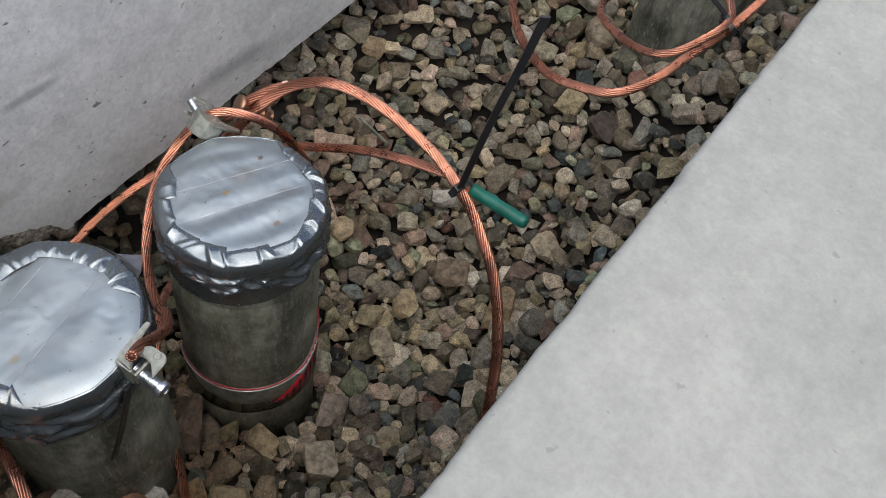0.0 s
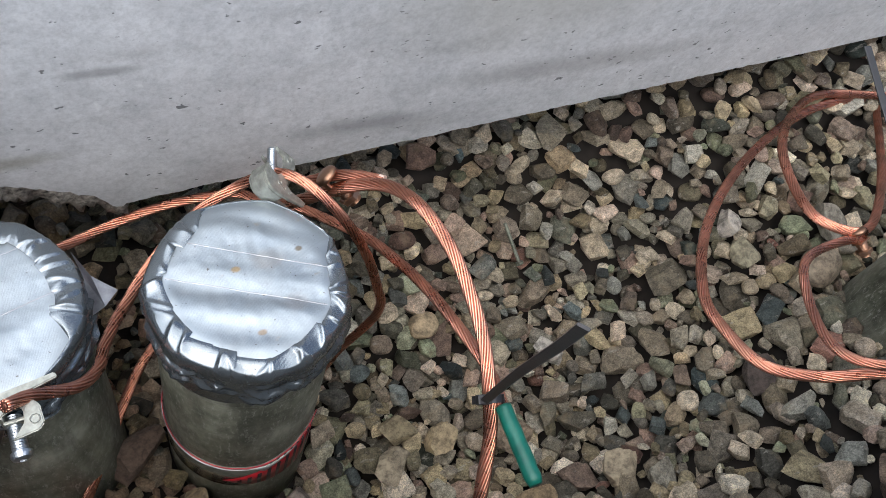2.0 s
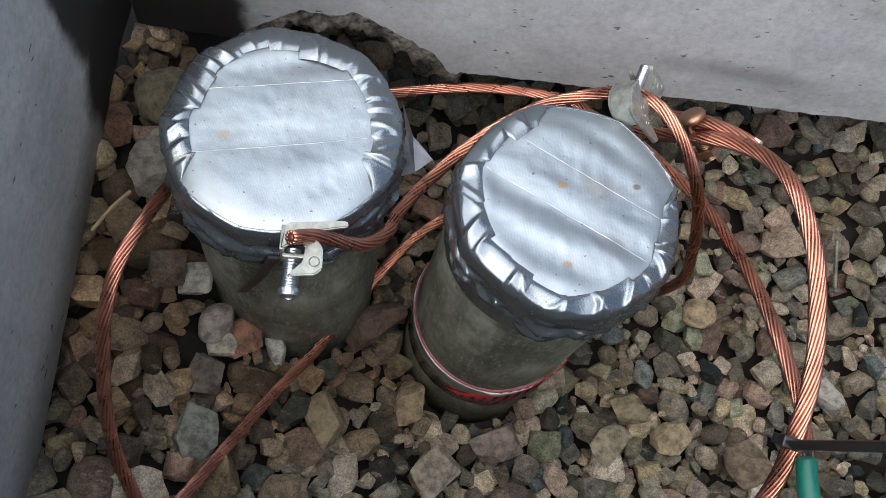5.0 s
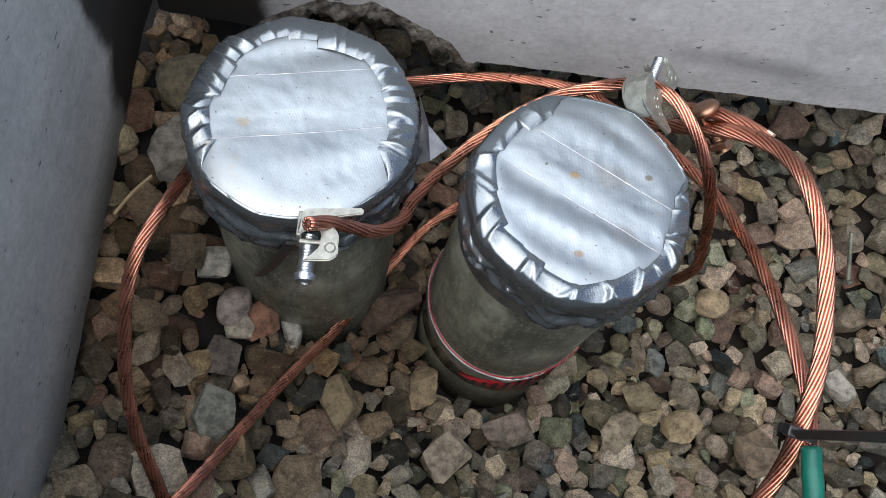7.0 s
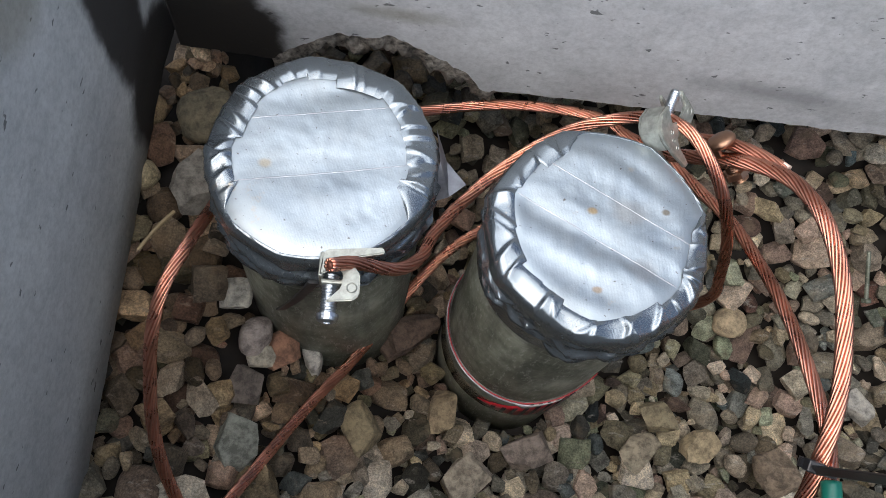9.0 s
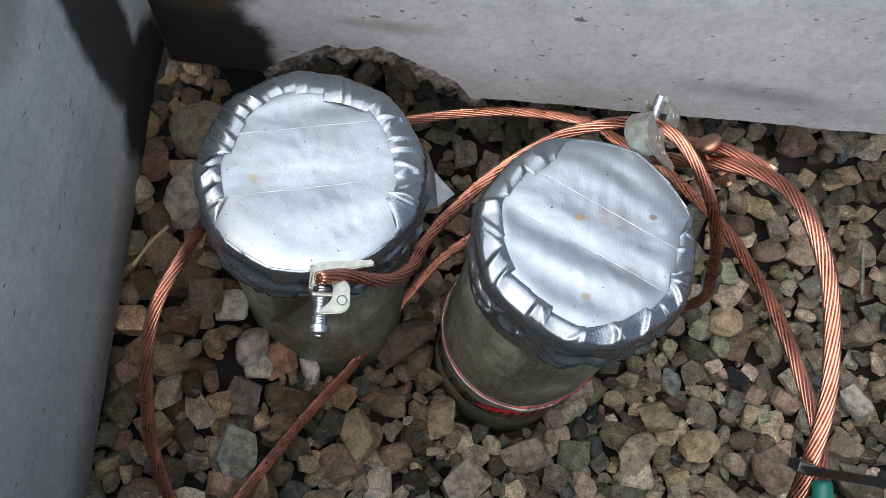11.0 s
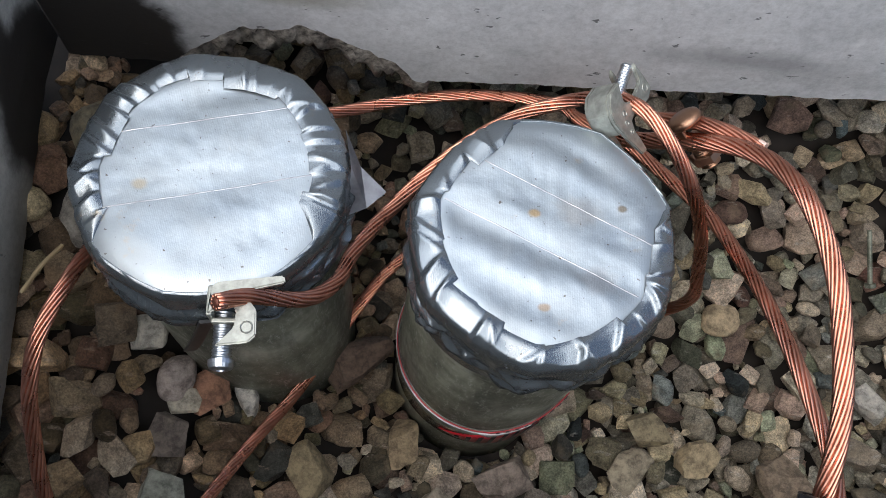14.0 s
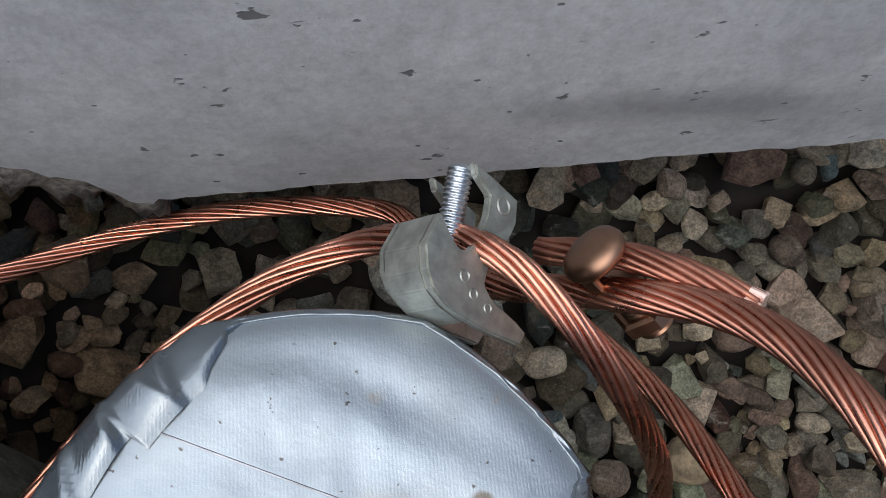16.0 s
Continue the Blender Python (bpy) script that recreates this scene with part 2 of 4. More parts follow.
# one tape, two tones: dark reflections painted into the wrap, sky brightness into tops
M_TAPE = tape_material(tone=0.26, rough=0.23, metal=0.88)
M_TAPE_TOP = tape_material("sky-lit silver duct tape", 0.395, 0.40, stains=[(-0.028, -0.011, 0.0034, (0.40, 0.32, 0.18), 0.55)])
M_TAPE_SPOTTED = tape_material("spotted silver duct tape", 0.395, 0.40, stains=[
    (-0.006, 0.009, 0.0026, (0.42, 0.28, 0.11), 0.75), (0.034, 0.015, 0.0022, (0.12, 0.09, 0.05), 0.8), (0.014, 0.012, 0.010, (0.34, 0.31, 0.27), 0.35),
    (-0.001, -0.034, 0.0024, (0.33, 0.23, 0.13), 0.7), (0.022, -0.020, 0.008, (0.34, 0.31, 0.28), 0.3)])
M_TAPE_OLD = simple("grey tape edge", (0.36, 0.37, 0.40), 0.32, 0.6, 0.5, 80)
M_PIPE = pipe_material("dull galvanised steel")
M_ZINC = simple("zinc plated steel", (0.62, 0.66, 0.70), 0.3, 1.0, 0.3, 150)
M_CLAMP = simple("galvanised clamp casting", (0.36, 0.37, 0.33), 0.45, 0.75, 0.35, 200)
M_BLACK = simple("black nylon", (0.018, 0.018, 0.02), 0.35)
M_GREEN = simple("green vinyl tape", (0.006, 0.125, 0.088), 0.38, 0.0, 0.3, 90)
M_RED = simple("red label film", (0.40, 0.014, 0.024), 0.3, 0.0, 0.2, 60)
M_LABEL_GREY = simple("worn clear film edge", (0.55, 0.55, 0.56), 0.25, 0.4, 0.3, 80)
M_FILM = simple("clear film over steel", (0.16, 0.165, 0.14), 0.22, 0.3, 0.5, 60)
M_STRAW = simple("dry straw", (0.32, 0.24, 0.13), 0.8)


# ---- building helpers ----
def part(name, bm, mat, parent=None, label="", smooth=False):
    me = bpy.data.meshes.new(name)
    bm.normal_update()
    bm.to_mesh(me)
    bm.free()
    if smooth:
        for f in me.polygons:
            f.use_smooth = True
    me.materials.append(mat)
    ob = new(name, me)
    if parent is not None:
        ob.parent = parent
    if label:
        tagged(ob, label)
    return ob


def thing(name, label, category, group="", kind="", at=(0, 0, 0)):
    ob = new(name)
    ob.location = at
    ob.empty_display_size = 0.02
    return tagged(ob, label, category, group, kind)


def box_bm(lo, hi, bevel=0.0, seg=2):
    bm = bmesh.new()
    bmesh.ops.create_cube(bm, size=1)
    for v in bm.verts:
        v.co = Vector([a + (c + 0.5) * (b - a) for a, b, c in zip(lo, hi, v.co)])
    if bevel:
        bmesh.ops.bevel(bm, geom=bm.edges[:], offset=bevel, segments=seg, affect="EDGES", profile=0.5)
    return bm


def smooth_path(points, step=0.004):
    """A Catmull-Rom curve through the points, in even steps."""
    P = [Vector(p) for p in points]
    P = [P[0] * 2 - P[1]] + P + [P[-1] * 2 - P[-2]]
    fine = []
    for i in range(1, len(P) - 2):
        a, b, c, d = P[i - 1:i + 3]
        for k in range(24):
            t = k / 24
            fine.append(0.5 * ((2 * b) + (c - a) * t + (2 * a - 5 * b + 4 * c - d) * t * t + (3 * b - a - 3 * c + d) * t ** 3))
    fine.append(P[-2])
    out, gone = [fine[0]], 0.0
    for a, b in zip(fine, fine[1:]):
        gone += (b - a).length
        if gone >= step:
            out.append(b)
            gone = 0.0
    return out


def frames_along(path):
    """Tangent and two turning-free side directions at each point."""
    out, side = [], None
    for i, p in enumerate(path):
        t = (path[min(i + 1, len(path) - 1)] - path[max(i - 1, 0)]).normalized()
        if side is None:
            side = t.orthogonal().normalized()
        side = (side - t * side.dot(t)).normalized()
        out.append((t, side, t.cross(side)))
    return out


def tube_bm(path, radius, sides=8, caps=True, frames=None, flat=1.0):
    bm = bmesh.new()
    frames = frames or frames_along(path)
    rings = []
    for p, (t, u, v) in zip(path, frames):
        rings.append([bm.verts.new(p + radius * (math.cos(2 * math.pi * k / sides) * u + flat * math.sin(2 * math.pi * k / sides) * v)) for k in range(sides)])
    for a, b in zip(rings, rings[1:]):
        for k in range(sides):
            bm.faces.new((a[k], a[(k + 1) % sides], b[(k + 1) % sides], b[k]))
    if caps:
        bm.faces.new(rings[0][::-1])
        bm.faces.new(rings[-1])
    return bm


def stranded_cable(label, points, radius=0.0043, mat=None, strands=9, lay=0.085, group="bare copper ground cables", phase=0.0):
    """A concentric-lay cable: a core and a ring of twisted strands, each a mesh."""
    mat = mat or M_COPPER
    path = smooth_path(points)
    fr = frames_along(path)
    cable = thing("copper_cable", label, "cable", group)
    r = radius * math.sin(math.pi / strands) / (1 + math.sin(math.pi / strands)) * 1.10
    ring = radius - r
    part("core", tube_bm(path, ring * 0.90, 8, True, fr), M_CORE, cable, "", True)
    run = [0.0]
    for a, b in zip(path, path[1:]):
        run.append(run[-1] + (b - a).length)
    for k in range(strands):
        wire = []
        for p, (t, u, v), s in zip(path, fr, run):
            a = 2 * math.pi * (k / strands + s / lay) + phase
            wire.append(p + ring * (math.cos(a) * u + math.sin(a) * v))
        part("strand", tube_bm(wire, r, 6), mat, cable, "", True)
    return cable, path, fr


def lathe_bm(profile, sides=64, close=False):
    """A turned shape from (radius, height) pairs."""
    bm = bmesh.new()
    rings = [[bm.verts.new((r * math.cos(2 * math.pi * k / sides), r * math.sin(2 * math.pi * k / sides), z)) for k in range(sides)] for r, z in profile]
    for a, b in zip(rings, rings[1:]):
        for k in range(sides):
            bm.faces.new((a[k], a[(k + 1) % sides], b[(k + 1) % sides], b[k]))
    if close:
        bm.faces.new(rings[0][::-1])
        bm.faces.new(rings[-1])
    return bm


def bolt_bm(length, radius, turns):
    """A threaded shank along z, from 0 to length."""
    prof = []
    n = turns * 4
    for i in range(n + 1):
        prof.append((radius * (1.0 if i % 4 in (0, 1) else 0.84), length * i / n))
    return lathe_bm(prof, 20, True)


def hex_bm(radius, height, hole=0.0):
    bm = lathe_bm([(radius * 0.9, 0), (radius, height * 0.12), (radius, height * 0.85), (radius * 0.86, height)], 6, True)
    return bm


def round_slot_head_bm(radius, height):
    """A round head with a cross-cut slot."""
    bm = lathe_bm([(radius, 0), (radius, height * 0.4), (radius * 0.86, height * 0.8), (radius * 0.55, height), (radius * 0.3, height), (radius * 0.22, height * 0.45)], 24, True)
    return bm


# ---- the ground ----
def bed(x, y):
    """The height of the gravel, in metres."""
    X, Y = x * 10, y * 10
    X = max(X, -2.15)
    X = min(X, 5.0) + max(X - 5.0, 0) * 0.15
    Y = max(min(Y, 1.9), -2.4)
    q = -0.143 - 0.409 * X + 0.294 * Y + 0.117 * X * X - 0.055 * X * Y + 0.255 * Y * Y
    dip = min(max((y - 0.015) / 0.09, 0), 1) * min(max((0.04 - x) / 0.05, 0), 1) * min(max((x + 0.25) / 0.05, 0), 1)
    corner = min(max((-0.19 - x) / 0.03, 0), 1) * min(max((y - 0.05) / 0.04, 0), 1)
    return min(q, 1.75 + 0.1 * math.tanh(q - 1.75)) * 0.1 - 0.032 * corner - 0.115 * dip * dip * (3 - 2 * dip)


def ground_sheet():
    bm = bmesh.new()
    xs = [-60, -8, -1.2, -0.8, -0.6, -0.5] + [(-0.4 + 0.02 * i) for i in range(75)] + [1.3, 1.6, 2.2, 8, 60]
    ys = [-60, -8, -1.2, -0.8, -0.5] + [(-0.4 + 0.02 * i) for i in range(44)] + [0.6, 0.9, 1.4, 8, 60]
    grid = [[bm.verts.new((x, y, bed(max(min(x, 1.1), -0.4), max(min(y, 0.45), -0.4)) - 0.028 + 0.004 * noise.noise((x * 40, y * 40, 0)))) for y in ys] for x in xs]
    for i in range(len(xs) - 1):
        for j in range(len(ys) - 1):
            bm.faces.new((grid[i][j], grid[i + 1][j], grid[i + 1][j + 1], grid[i][j + 1]))
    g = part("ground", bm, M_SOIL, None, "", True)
    return tagged(g, "soil darkened as gap shade under the crushed stone", "ground", kind="structure")


ground = ground_sheet()

# ---- concrete surround ----
WALL_Y, SIDE_X, SLAB_Y, SLAB_Z = 0.1484, -0.264, -0.2355, 0.455


def edge_z(x):
    """The underside of the rear wall: ragged, with a broken-out bite near the corner."""
    z = 0.158 + 0.0085 * x / 0.1 * 0.9 if x > -0.05 else 0.150
    z += 0.0018 * noise.noise((x * 60, 3.1, 0)) + 0.0012 * noise.noise((x * 170, 7.7, 0))
    if -0.203 < x < -0.047:
        u = (x + 0.203) / 0.156
        z = max(z, 0.140 + 0.060 * (math.sin(math.pi * min(u * 1.06, 1.0)) ** 0.6) * (0.86 + 0.14 * u) + 0.007 * noise.noise((x * 75, 1.3, 0)) + 0.0035 * noise.noise((x * 210, 4.3, 0)))
    return z


def rear_wall():
    """A beam-like wall whose front face is proud, with a rough broken soffit behind the edge."""
    bm = bmesh.new()
    xs = [SIDE_X + 0.0025 * i for i in range(0, 340)] + [0.6 + 0.05 * i for i in range(0, 12)]
    cols = []
    for x in xs:
        z, top = edge_z(x), 0.407 + 0.0095 * (min(x, 0.5) + 0.144) / 0.1
        col = []
        for k in range(9):
            f = k / 8
            col.append(bm.verts.new((x, WALL_Y + 0.0006 * noise.noise((x * 25, f * 6, 0)), z + 0.002 + (top - 0.006 - z) * f)))
        col.append(bm.verts.new((x, WALL_Y + 0.006, top + 0.0006 * noise.noise((x * 50, 0, 5)))))
        col.append(bm.verts.new((x, WALL_Y + 0.18, top)))
        col.append(bm.verts.new((x, WALL_Y + 0.18, z + 0.002)))
        cols.append(col)
    bm.faces.new(cols[0])
    bm.faces.new(cols[-1][::-1])
    for a, b in zip(cols, cols[1:]):
        for k in range(len(a) - 1):
            bm.faces.new((a[k], b[k], b[k + 1], a[k + 1]))
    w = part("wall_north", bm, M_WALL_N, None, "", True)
    tagged(w, "grey weathered concrete wall with dark stains near the corner", "wall", kind="structure")
    bm = bmesh.new()
    rows = []
    for x in xs:
        z = edge_z(x) + 0.002
        col = []
        for k in range(8):
            f = k / 7
            y = WALL_Y + 0.0001 + 0.16 * f ** 1.4
            rough = 0.006 * noise.noise((x * 45, y * 45, 2)) + 0.003 * noise.noise((x * 130, y * 130, 4))
            if -0.203 < x < -0.047:
                y, drop = ((WALL_Y + 0.0001, 0), (WALL_Y + 0.0012, -0.008), (WALL_Y + 0.0025, -0.015), (WALL_Y + 0.004, -0.022), (WALL_Y + 0.02, -0.018), (WALL_Y + 0.07, 0.0), (WALL_Y + 0.11, 0.01), (WALL_Y + 0.16, 0.01))[k]
                jag = 0.0045 * noise.noise((x * 230, k * 1.7, 3)) + 0.007 * noise.noise((x * 80, k * 0.9, 6))
                col.append(bm.verts.new((x, y + jag * min(k, 1), z + (drop + jag) * min(k, 1))))
                continue
            lift = 0.006 * f
            col.append(bm.verts.new((x, y, z + (lift * 0.4 + rough) * min(f * 6, 1))))
        rows.append(col)
    for a, b in zip(rows, rows[1:]):
        for k in range(7):
            bm.faces.new((a[k], a[k + 1], b[k + 1], b[k]))
    part("broken_soffit", bm, M_BROKEN, w, "rough broken underside of the wall", True)
    return w


def side_wall():
    bm = bmesh.new()
    ys = [-0.9 + 0.02 * i for i in range(25)] + [-0.4 + 0.004 * i for i in range(0, 138)]
    rows = []
    for y in ys:
        z = 0.140 + 0.024 * y / 0.1 + 0.0025 * noise.noise((y * 60, 9, 0)) + 0.0015 * noise.noise((y * 170, 2, 0))
        z = min(z, 0.168)
        col = [bm.verts.new((SIDE_X - 0.16, y, z)), bm.verts.new((SIDE_X - 0.004, y, z))]
        for k in range(8):
            f = k / 7
            col.append(bm.verts.new((SIDE_X + 0.0006 * noise.noise((y * 25, f * 6, 3)), y, z + 0.003 + (0.405 - z) * f)))
        col.append(bm.verts.new((SIDE_X - 0.006, y, 0.4125)))
        col.append(bm.verts.new((SIDE_X - 0.16, y, 0.4125)))
        rows.append(col)
    bm.faces.new(rows[0])
    for a, b in zip(rows, rows[1:]):
        bm.faces.new((a[-1], a[0], b[0], b[-1]))
    for a, b in zip(rows, rows[1:]):
        for k in range(len(a) - 1):
            bm.faces.new((a[k], a[k + 1], b[k + 1], b[k]))
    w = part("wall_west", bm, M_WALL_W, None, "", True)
    return tagged(w, "grey concrete side wall stained black in the corner", "wall", kind="structure")


def front_slab():
    """The slab on which the camera's bearer stands: a thick plate with a worn arris."""
    bm = bmesh.new()
    xs = [-1.0, -0.7, -0.5] + [-0.4 + 0.005 * i for i in range(220)] + [0.9, 1.3, 2.0]
    rows = []
    for x in xs:
        y = SLAB_Y + 0.0010 * x / 0.1 + 0.0012 * noise.noise((x * 35, 0, 8)) + 0.0007 * noise.noise((x * 190, 0, 3))
        chip = max(0.0, noise.noise((x * 28, 4, 1)) - 0.45) * 0.012
        z = SLAB_Z
        col = [(x, y - 0.002, 0.10), (x, y, 0.16), (x, y, z - 0.004 - chip), (x, y - 0.0005, z - 0.0016 - chip), (x, y - 0.0018 - chip, z - 0.0004), (x, y - 0.004 - chip, z)]
        col += [(x, y - 0.02 - 0.04 * k, z + 0.0005 * noise.noise((x * 12, k, 0))) for k in range(12)]
        col += [(x, -1.2, z), (x, -1.2, 0.10)]
        rows.append([bm.verts.new(c) for c in col])
    for a, b in zip(rows, rows[1:]):
        for k in range(len(a) - 1):
            bm.faces.new((a[k], b[k], b[k + 1], a[k + 1]))
    bm.faces.new(rows[0][::-1])
    bm.faces.new(rows[-1])
    s = part("floor", bm, M_SLAB, None, "", True)
    return tagged(s, "pale grey concrete slab with a straight worn edge", "slab", kind="structure")


rear_wall()
side_wall()
front_slab()


# ---- capped pipes ----
def capped_pipe(label, top, foot, ridge_dir, ridge_amp, ridge_len, seed, pipe_r=0.0568, cap_r=0.0600, skirt=0.048, bare=None, ring=1.0, seams=(-0.020, 0.012), top_mat=None):
    rnd = random.Random(seed)
    top, foot = Vector(top), Vector(foot)
    axis = (top - foot).normalized()
    length = (top - foot).length
    turn = Vector((0, 0, 1)).rotation_difference(axis).to_matrix().to_4x4()
    root = thing("capped_pipe", label, "pipe", "taped pipe stubs")
    root.matrix_world = Matrix.Translation(foot) @ turn
    body = lathe_bm([(pipe_r - 0.006, 0.0), (pipe_r, 0.0), (pipe_r, length * 0.3), (pipe_r, length * 0.6), (pipe_r, length - 0.006), (pipe_r - 0.001, length - 0.004), (pipe_r - 0.006, length - 0.004), (pipe_r - 0.006, 0.0)], 96)
    part("pipe_body", body, M_PIPE, root, "dull galvanised steel pipe", True)
    # thread turns below the cap
    groove = lathe_bm([(pipe_r + 0.0001, length - skirt - 0.012)] + [(pipe_r + (0.0008 if i % 2 else 0.0003), length - skirt - 0.010 + 0.0018 * i) for i in range(12)] + [(pipe_r + 0.0001, length - skirt + 0.014)], 96)
    part("thread", groove, M_PIPE, root, "cut pipe thread", True)
    # tape: strips over the mouth, and a wrap folded in over them with pleats
    sides_out, q = [], rnd.uniform(0, 0.5)
    while q < 2 * math.pi + 0.5:
        sides_out.append(q)
        q += rnd.uniform(0.45, 0.95)
    folds, q = [], 0.0
    while q < 2 * math.pi - 0.1:
        folds.append((q, rnd.uniform(0.13, 0.26), rnd.uniform(0.0011, 0.0033), rnd.uniform(-0.22, 0.22)))
        q += rnd.choice((0.08, 0.11, 0.15, 0.2, 0.32)) * rnd.uniform(0.8, 1.25)
    facets, q = [], 0.0
    while q < 2 * math.pi:
        w = rnd.uniform(0.24, 0.62)
        facets.append((q, min(q + w, 2 * math.pi), ring * rnd.uniform(0.775, 0.845), rnd.uniform(-0.05, 0.05)))
        q += w

    def rim(a):
        """The outline of the cap: taut chords between a few corners."""
        for lo, hi in zip(sides_out, sides_out[1:]):
            b = a if a >= lo else a + 2 * math.pi
            if lo <= b <= hi:
                mid, half = (lo + hi) / 2, (hi - lo) / 2
                return cap_r * (0.62 + 0.38 * math.cos(half) / math.cos(b - mid)) * 1.015
        return cap_r

    def cover(a):
        if bare is None:
            return 0.0
        d = abs((a - bare[0] + math.pi) % (2 * math.pi) - math.pi)
        return min(max((bare[1] - d) / 0.22, 0), 1)

    def edge_at(a):
        for lo, hi, q, slope in facets:
            if lo <= a <= hi:
                e = q + slope * (a - lo) / (hi - lo)
                return e * (1 - cover(a)) + 0.955 * cover(a)
        return 0.8

    def pleat(a, f):
        """Tucked folds: a steep flank, a sharp crest and a long slack side."""
        h = 0.0
        for c, w, amp, lean in folds:
            d = (a - c - lean * (1 - f) + math.pi) % (2 * math.pi) - math.pi
            if -0.05 < d < w:
                h = max(h, amp * ((d + 0.05) / 0.05 if d < 0 else (1 - d / w) ** 1.6))
        return h * (1 - 0.8 * cover(a))

    def droop(q):
        t = min(max((q - 0.70) / 0.30, 0), 1)
        return -0.0046 * t * t

    def crease(a, f):
        """Taut diagonal folds and slack hollows in the wrap round the side."""
        x, y = math.cos(a + 0.35 * f), math.sin(a + 0.35 * f)
        x2, y2 = math.cos(a - 0.5 * f), math.sin(a - 0.5 * f)
        one = abs(noise.noise((1.7 * x, 1.7 * y, 3.8 * f + seed)))
        two = abs(noise.noise((2.6 * x2, 2.6 * y2, 5.0 * f + seed * 2.3)))
        return 0.0046 - 0.0125 * one - 0.0075 * two

    n_a = 540
    bm = bmesh.new()
    rings = []
    for k in range(n_a):
        a = 2 * math.pi * k / n_a
        R, e_in = rim(a), edge_at(a)
        hang = skirt * (0.88 + 0.30 * noise.noise((1.2 * math.cos(a), 1.2 * math.sin(a), seed * 3.3)) + 0.05 * noise.noise((3 * math.cos(a), 3 * math.sin(a), seed)))
        col = []
        for i in range(10):
            f = i / 9
            q = e_in + (0.985 - e_in) * f
            col.append((R * q, 0.0003 + 0.0010 * min(f * 4, 1) + droop(q) + pleat(a, f) * (0.25 + 0.75 * min(f * 2.2, 1)) * min(1, (1 - f) * 5 + 0.5)))
        for i in range(5):
            f = (i + 1) / 5
            col.append((R * (0.985 + 0.03 * math.sin(f * 1.57)) + pleat(a, 1) * 0.3, 0.0013 + droop(0.985) + pleat(a, 1) * 0.45 * (1 - f) - 0.0065 * f))
        for i in range(22):
            f = (i + 1) / 22
            r = R * 1.015 + pleat(a, 1) * 0.3 * max(1 - 2 * f, 0) + crease(a, f) * min(f * 3, 1) - 0.0012 * f
            col.append((max(r, pipe_r + 0.0024), -0.0100 - (hang - 0.0100) * f))
        rings.append([bm.verts.new((r * math.cos(a), r * math.sin(a), length + z)) for r, z in col])
    for k in range(n_a):
        a, b = rings[k], rings[(k + 1) % n_a]
        for i in range(len(a) - 1):
            bm.faces.new((a[i], a[i + 1], b[i + 1], b[i]))
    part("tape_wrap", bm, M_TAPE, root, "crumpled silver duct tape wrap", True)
    # an inner turn of tape that shows below the hem
    bm = bmesh.new()
    rings = []
    for k in range(240):
        a = 2 * math.pi * k / 240
        low = skirt * (1.02 + 0.13 * math.sin(a + seed) + 0.03 * noise.noise((4 * math.cos(a), 4 * math.sin(a), seed + 9)))
        col = []
        for i in range(9):
            f = i / 8
            r = pipe_r + 0.0007 + max(0.0010 * noise.noise((2.5 * math.cos(a), 2.5 * math.sin(a), f * 1.5 + seed + 3)) + 0.0008, 0) * (1 - 0.5 * f)
            col.append((r, -0.012 - (low - 0.012) * f))
        rings.append([bm.verts.new((r * math.cos(a), r * math.sin(a), length + z)) for r, z in col])
    for k in range(240):
        a, b = rings[k], rings[(k + 1) % 240]
        for i in range(8):
            bm.faces.new((a[i], a[i + 1], b[i + 1], b[i]))
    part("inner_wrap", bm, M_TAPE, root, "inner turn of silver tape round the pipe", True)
    # the strips over the mouth, slack between taut lines
    bm = bmesh.new()
    d = Vector((math.cos(ridge_dir), math.sin(ridge_dir), 0))
    e = Vector((-d.y, d.x, 0))

    def swell(p, s, c):
        wander = 2.6 * noise.noise((s * 22, c * 9, seed)) + 1.2 * noise.noise((s * 50, c * 16, seed + 2))
        strength = min(max(0.55 + 1.1 * noise.noise((s * 30, c * 14, seed + 4)), 0.0), 1.0)
        h = ridge_amp * math.sin(2 * math.pi * s / ridge_len + wander) * strength
        return h + 0.0011 * noise.noise((p.x * 38, p.y * 38, seed)) + 0.00025 * noise.noise((p.x * 170, p.y * 170, seed))

    rings = []
    for k in range(300):
        a = 2 * math.pi * k / 300
        R, col = rim(a), []
        for i in range(26):
            q = 0.968 * i / 25 if i else 0.0002
            p = Vector((R * q * math.cos(a), R * q * math.sin(a), 0))
            h = swell(p, p.dot(d), p.dot(e)) * min(1.0, max(0.03, (0.84 - q) * 7))
            col.append(bm.verts.new((p.x, p.y, length + droop(q) + h + 0.0008 * cover(a) * min(max((q - 0.8) * 8, 0), 1))))
        rings.append(col)
    for k in range(300):
        a, b = rings[k], rings[(k + 1) % 300]
        for i in range(25):
            bm.faces.new((a[i], a[i + 1], b[i + 1], b[i]))
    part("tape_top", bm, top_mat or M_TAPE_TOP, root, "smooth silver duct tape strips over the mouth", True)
    for off in seams:
        half = math.sqrt((cap_r * 0.80) ** 2 - off * off)
        pts = [d * off + e * (half * (i / 30 - 1)) for i in range(61)]
        pts = [q + Vector((0, 0, length + 0.00006 + droop(q.length / cap_r) + swell(q, q.dot(d), q.dot(e)) * min(1.0, max(0.03, (0.84 - q.length / cap_r) * 7)))) for q in pts]
        part("strip_edge", tube_bm(pts, 0.00024, 5), M_TAPE_OLD, root, "lapped edge of a tape strip")
    return root, length, turn


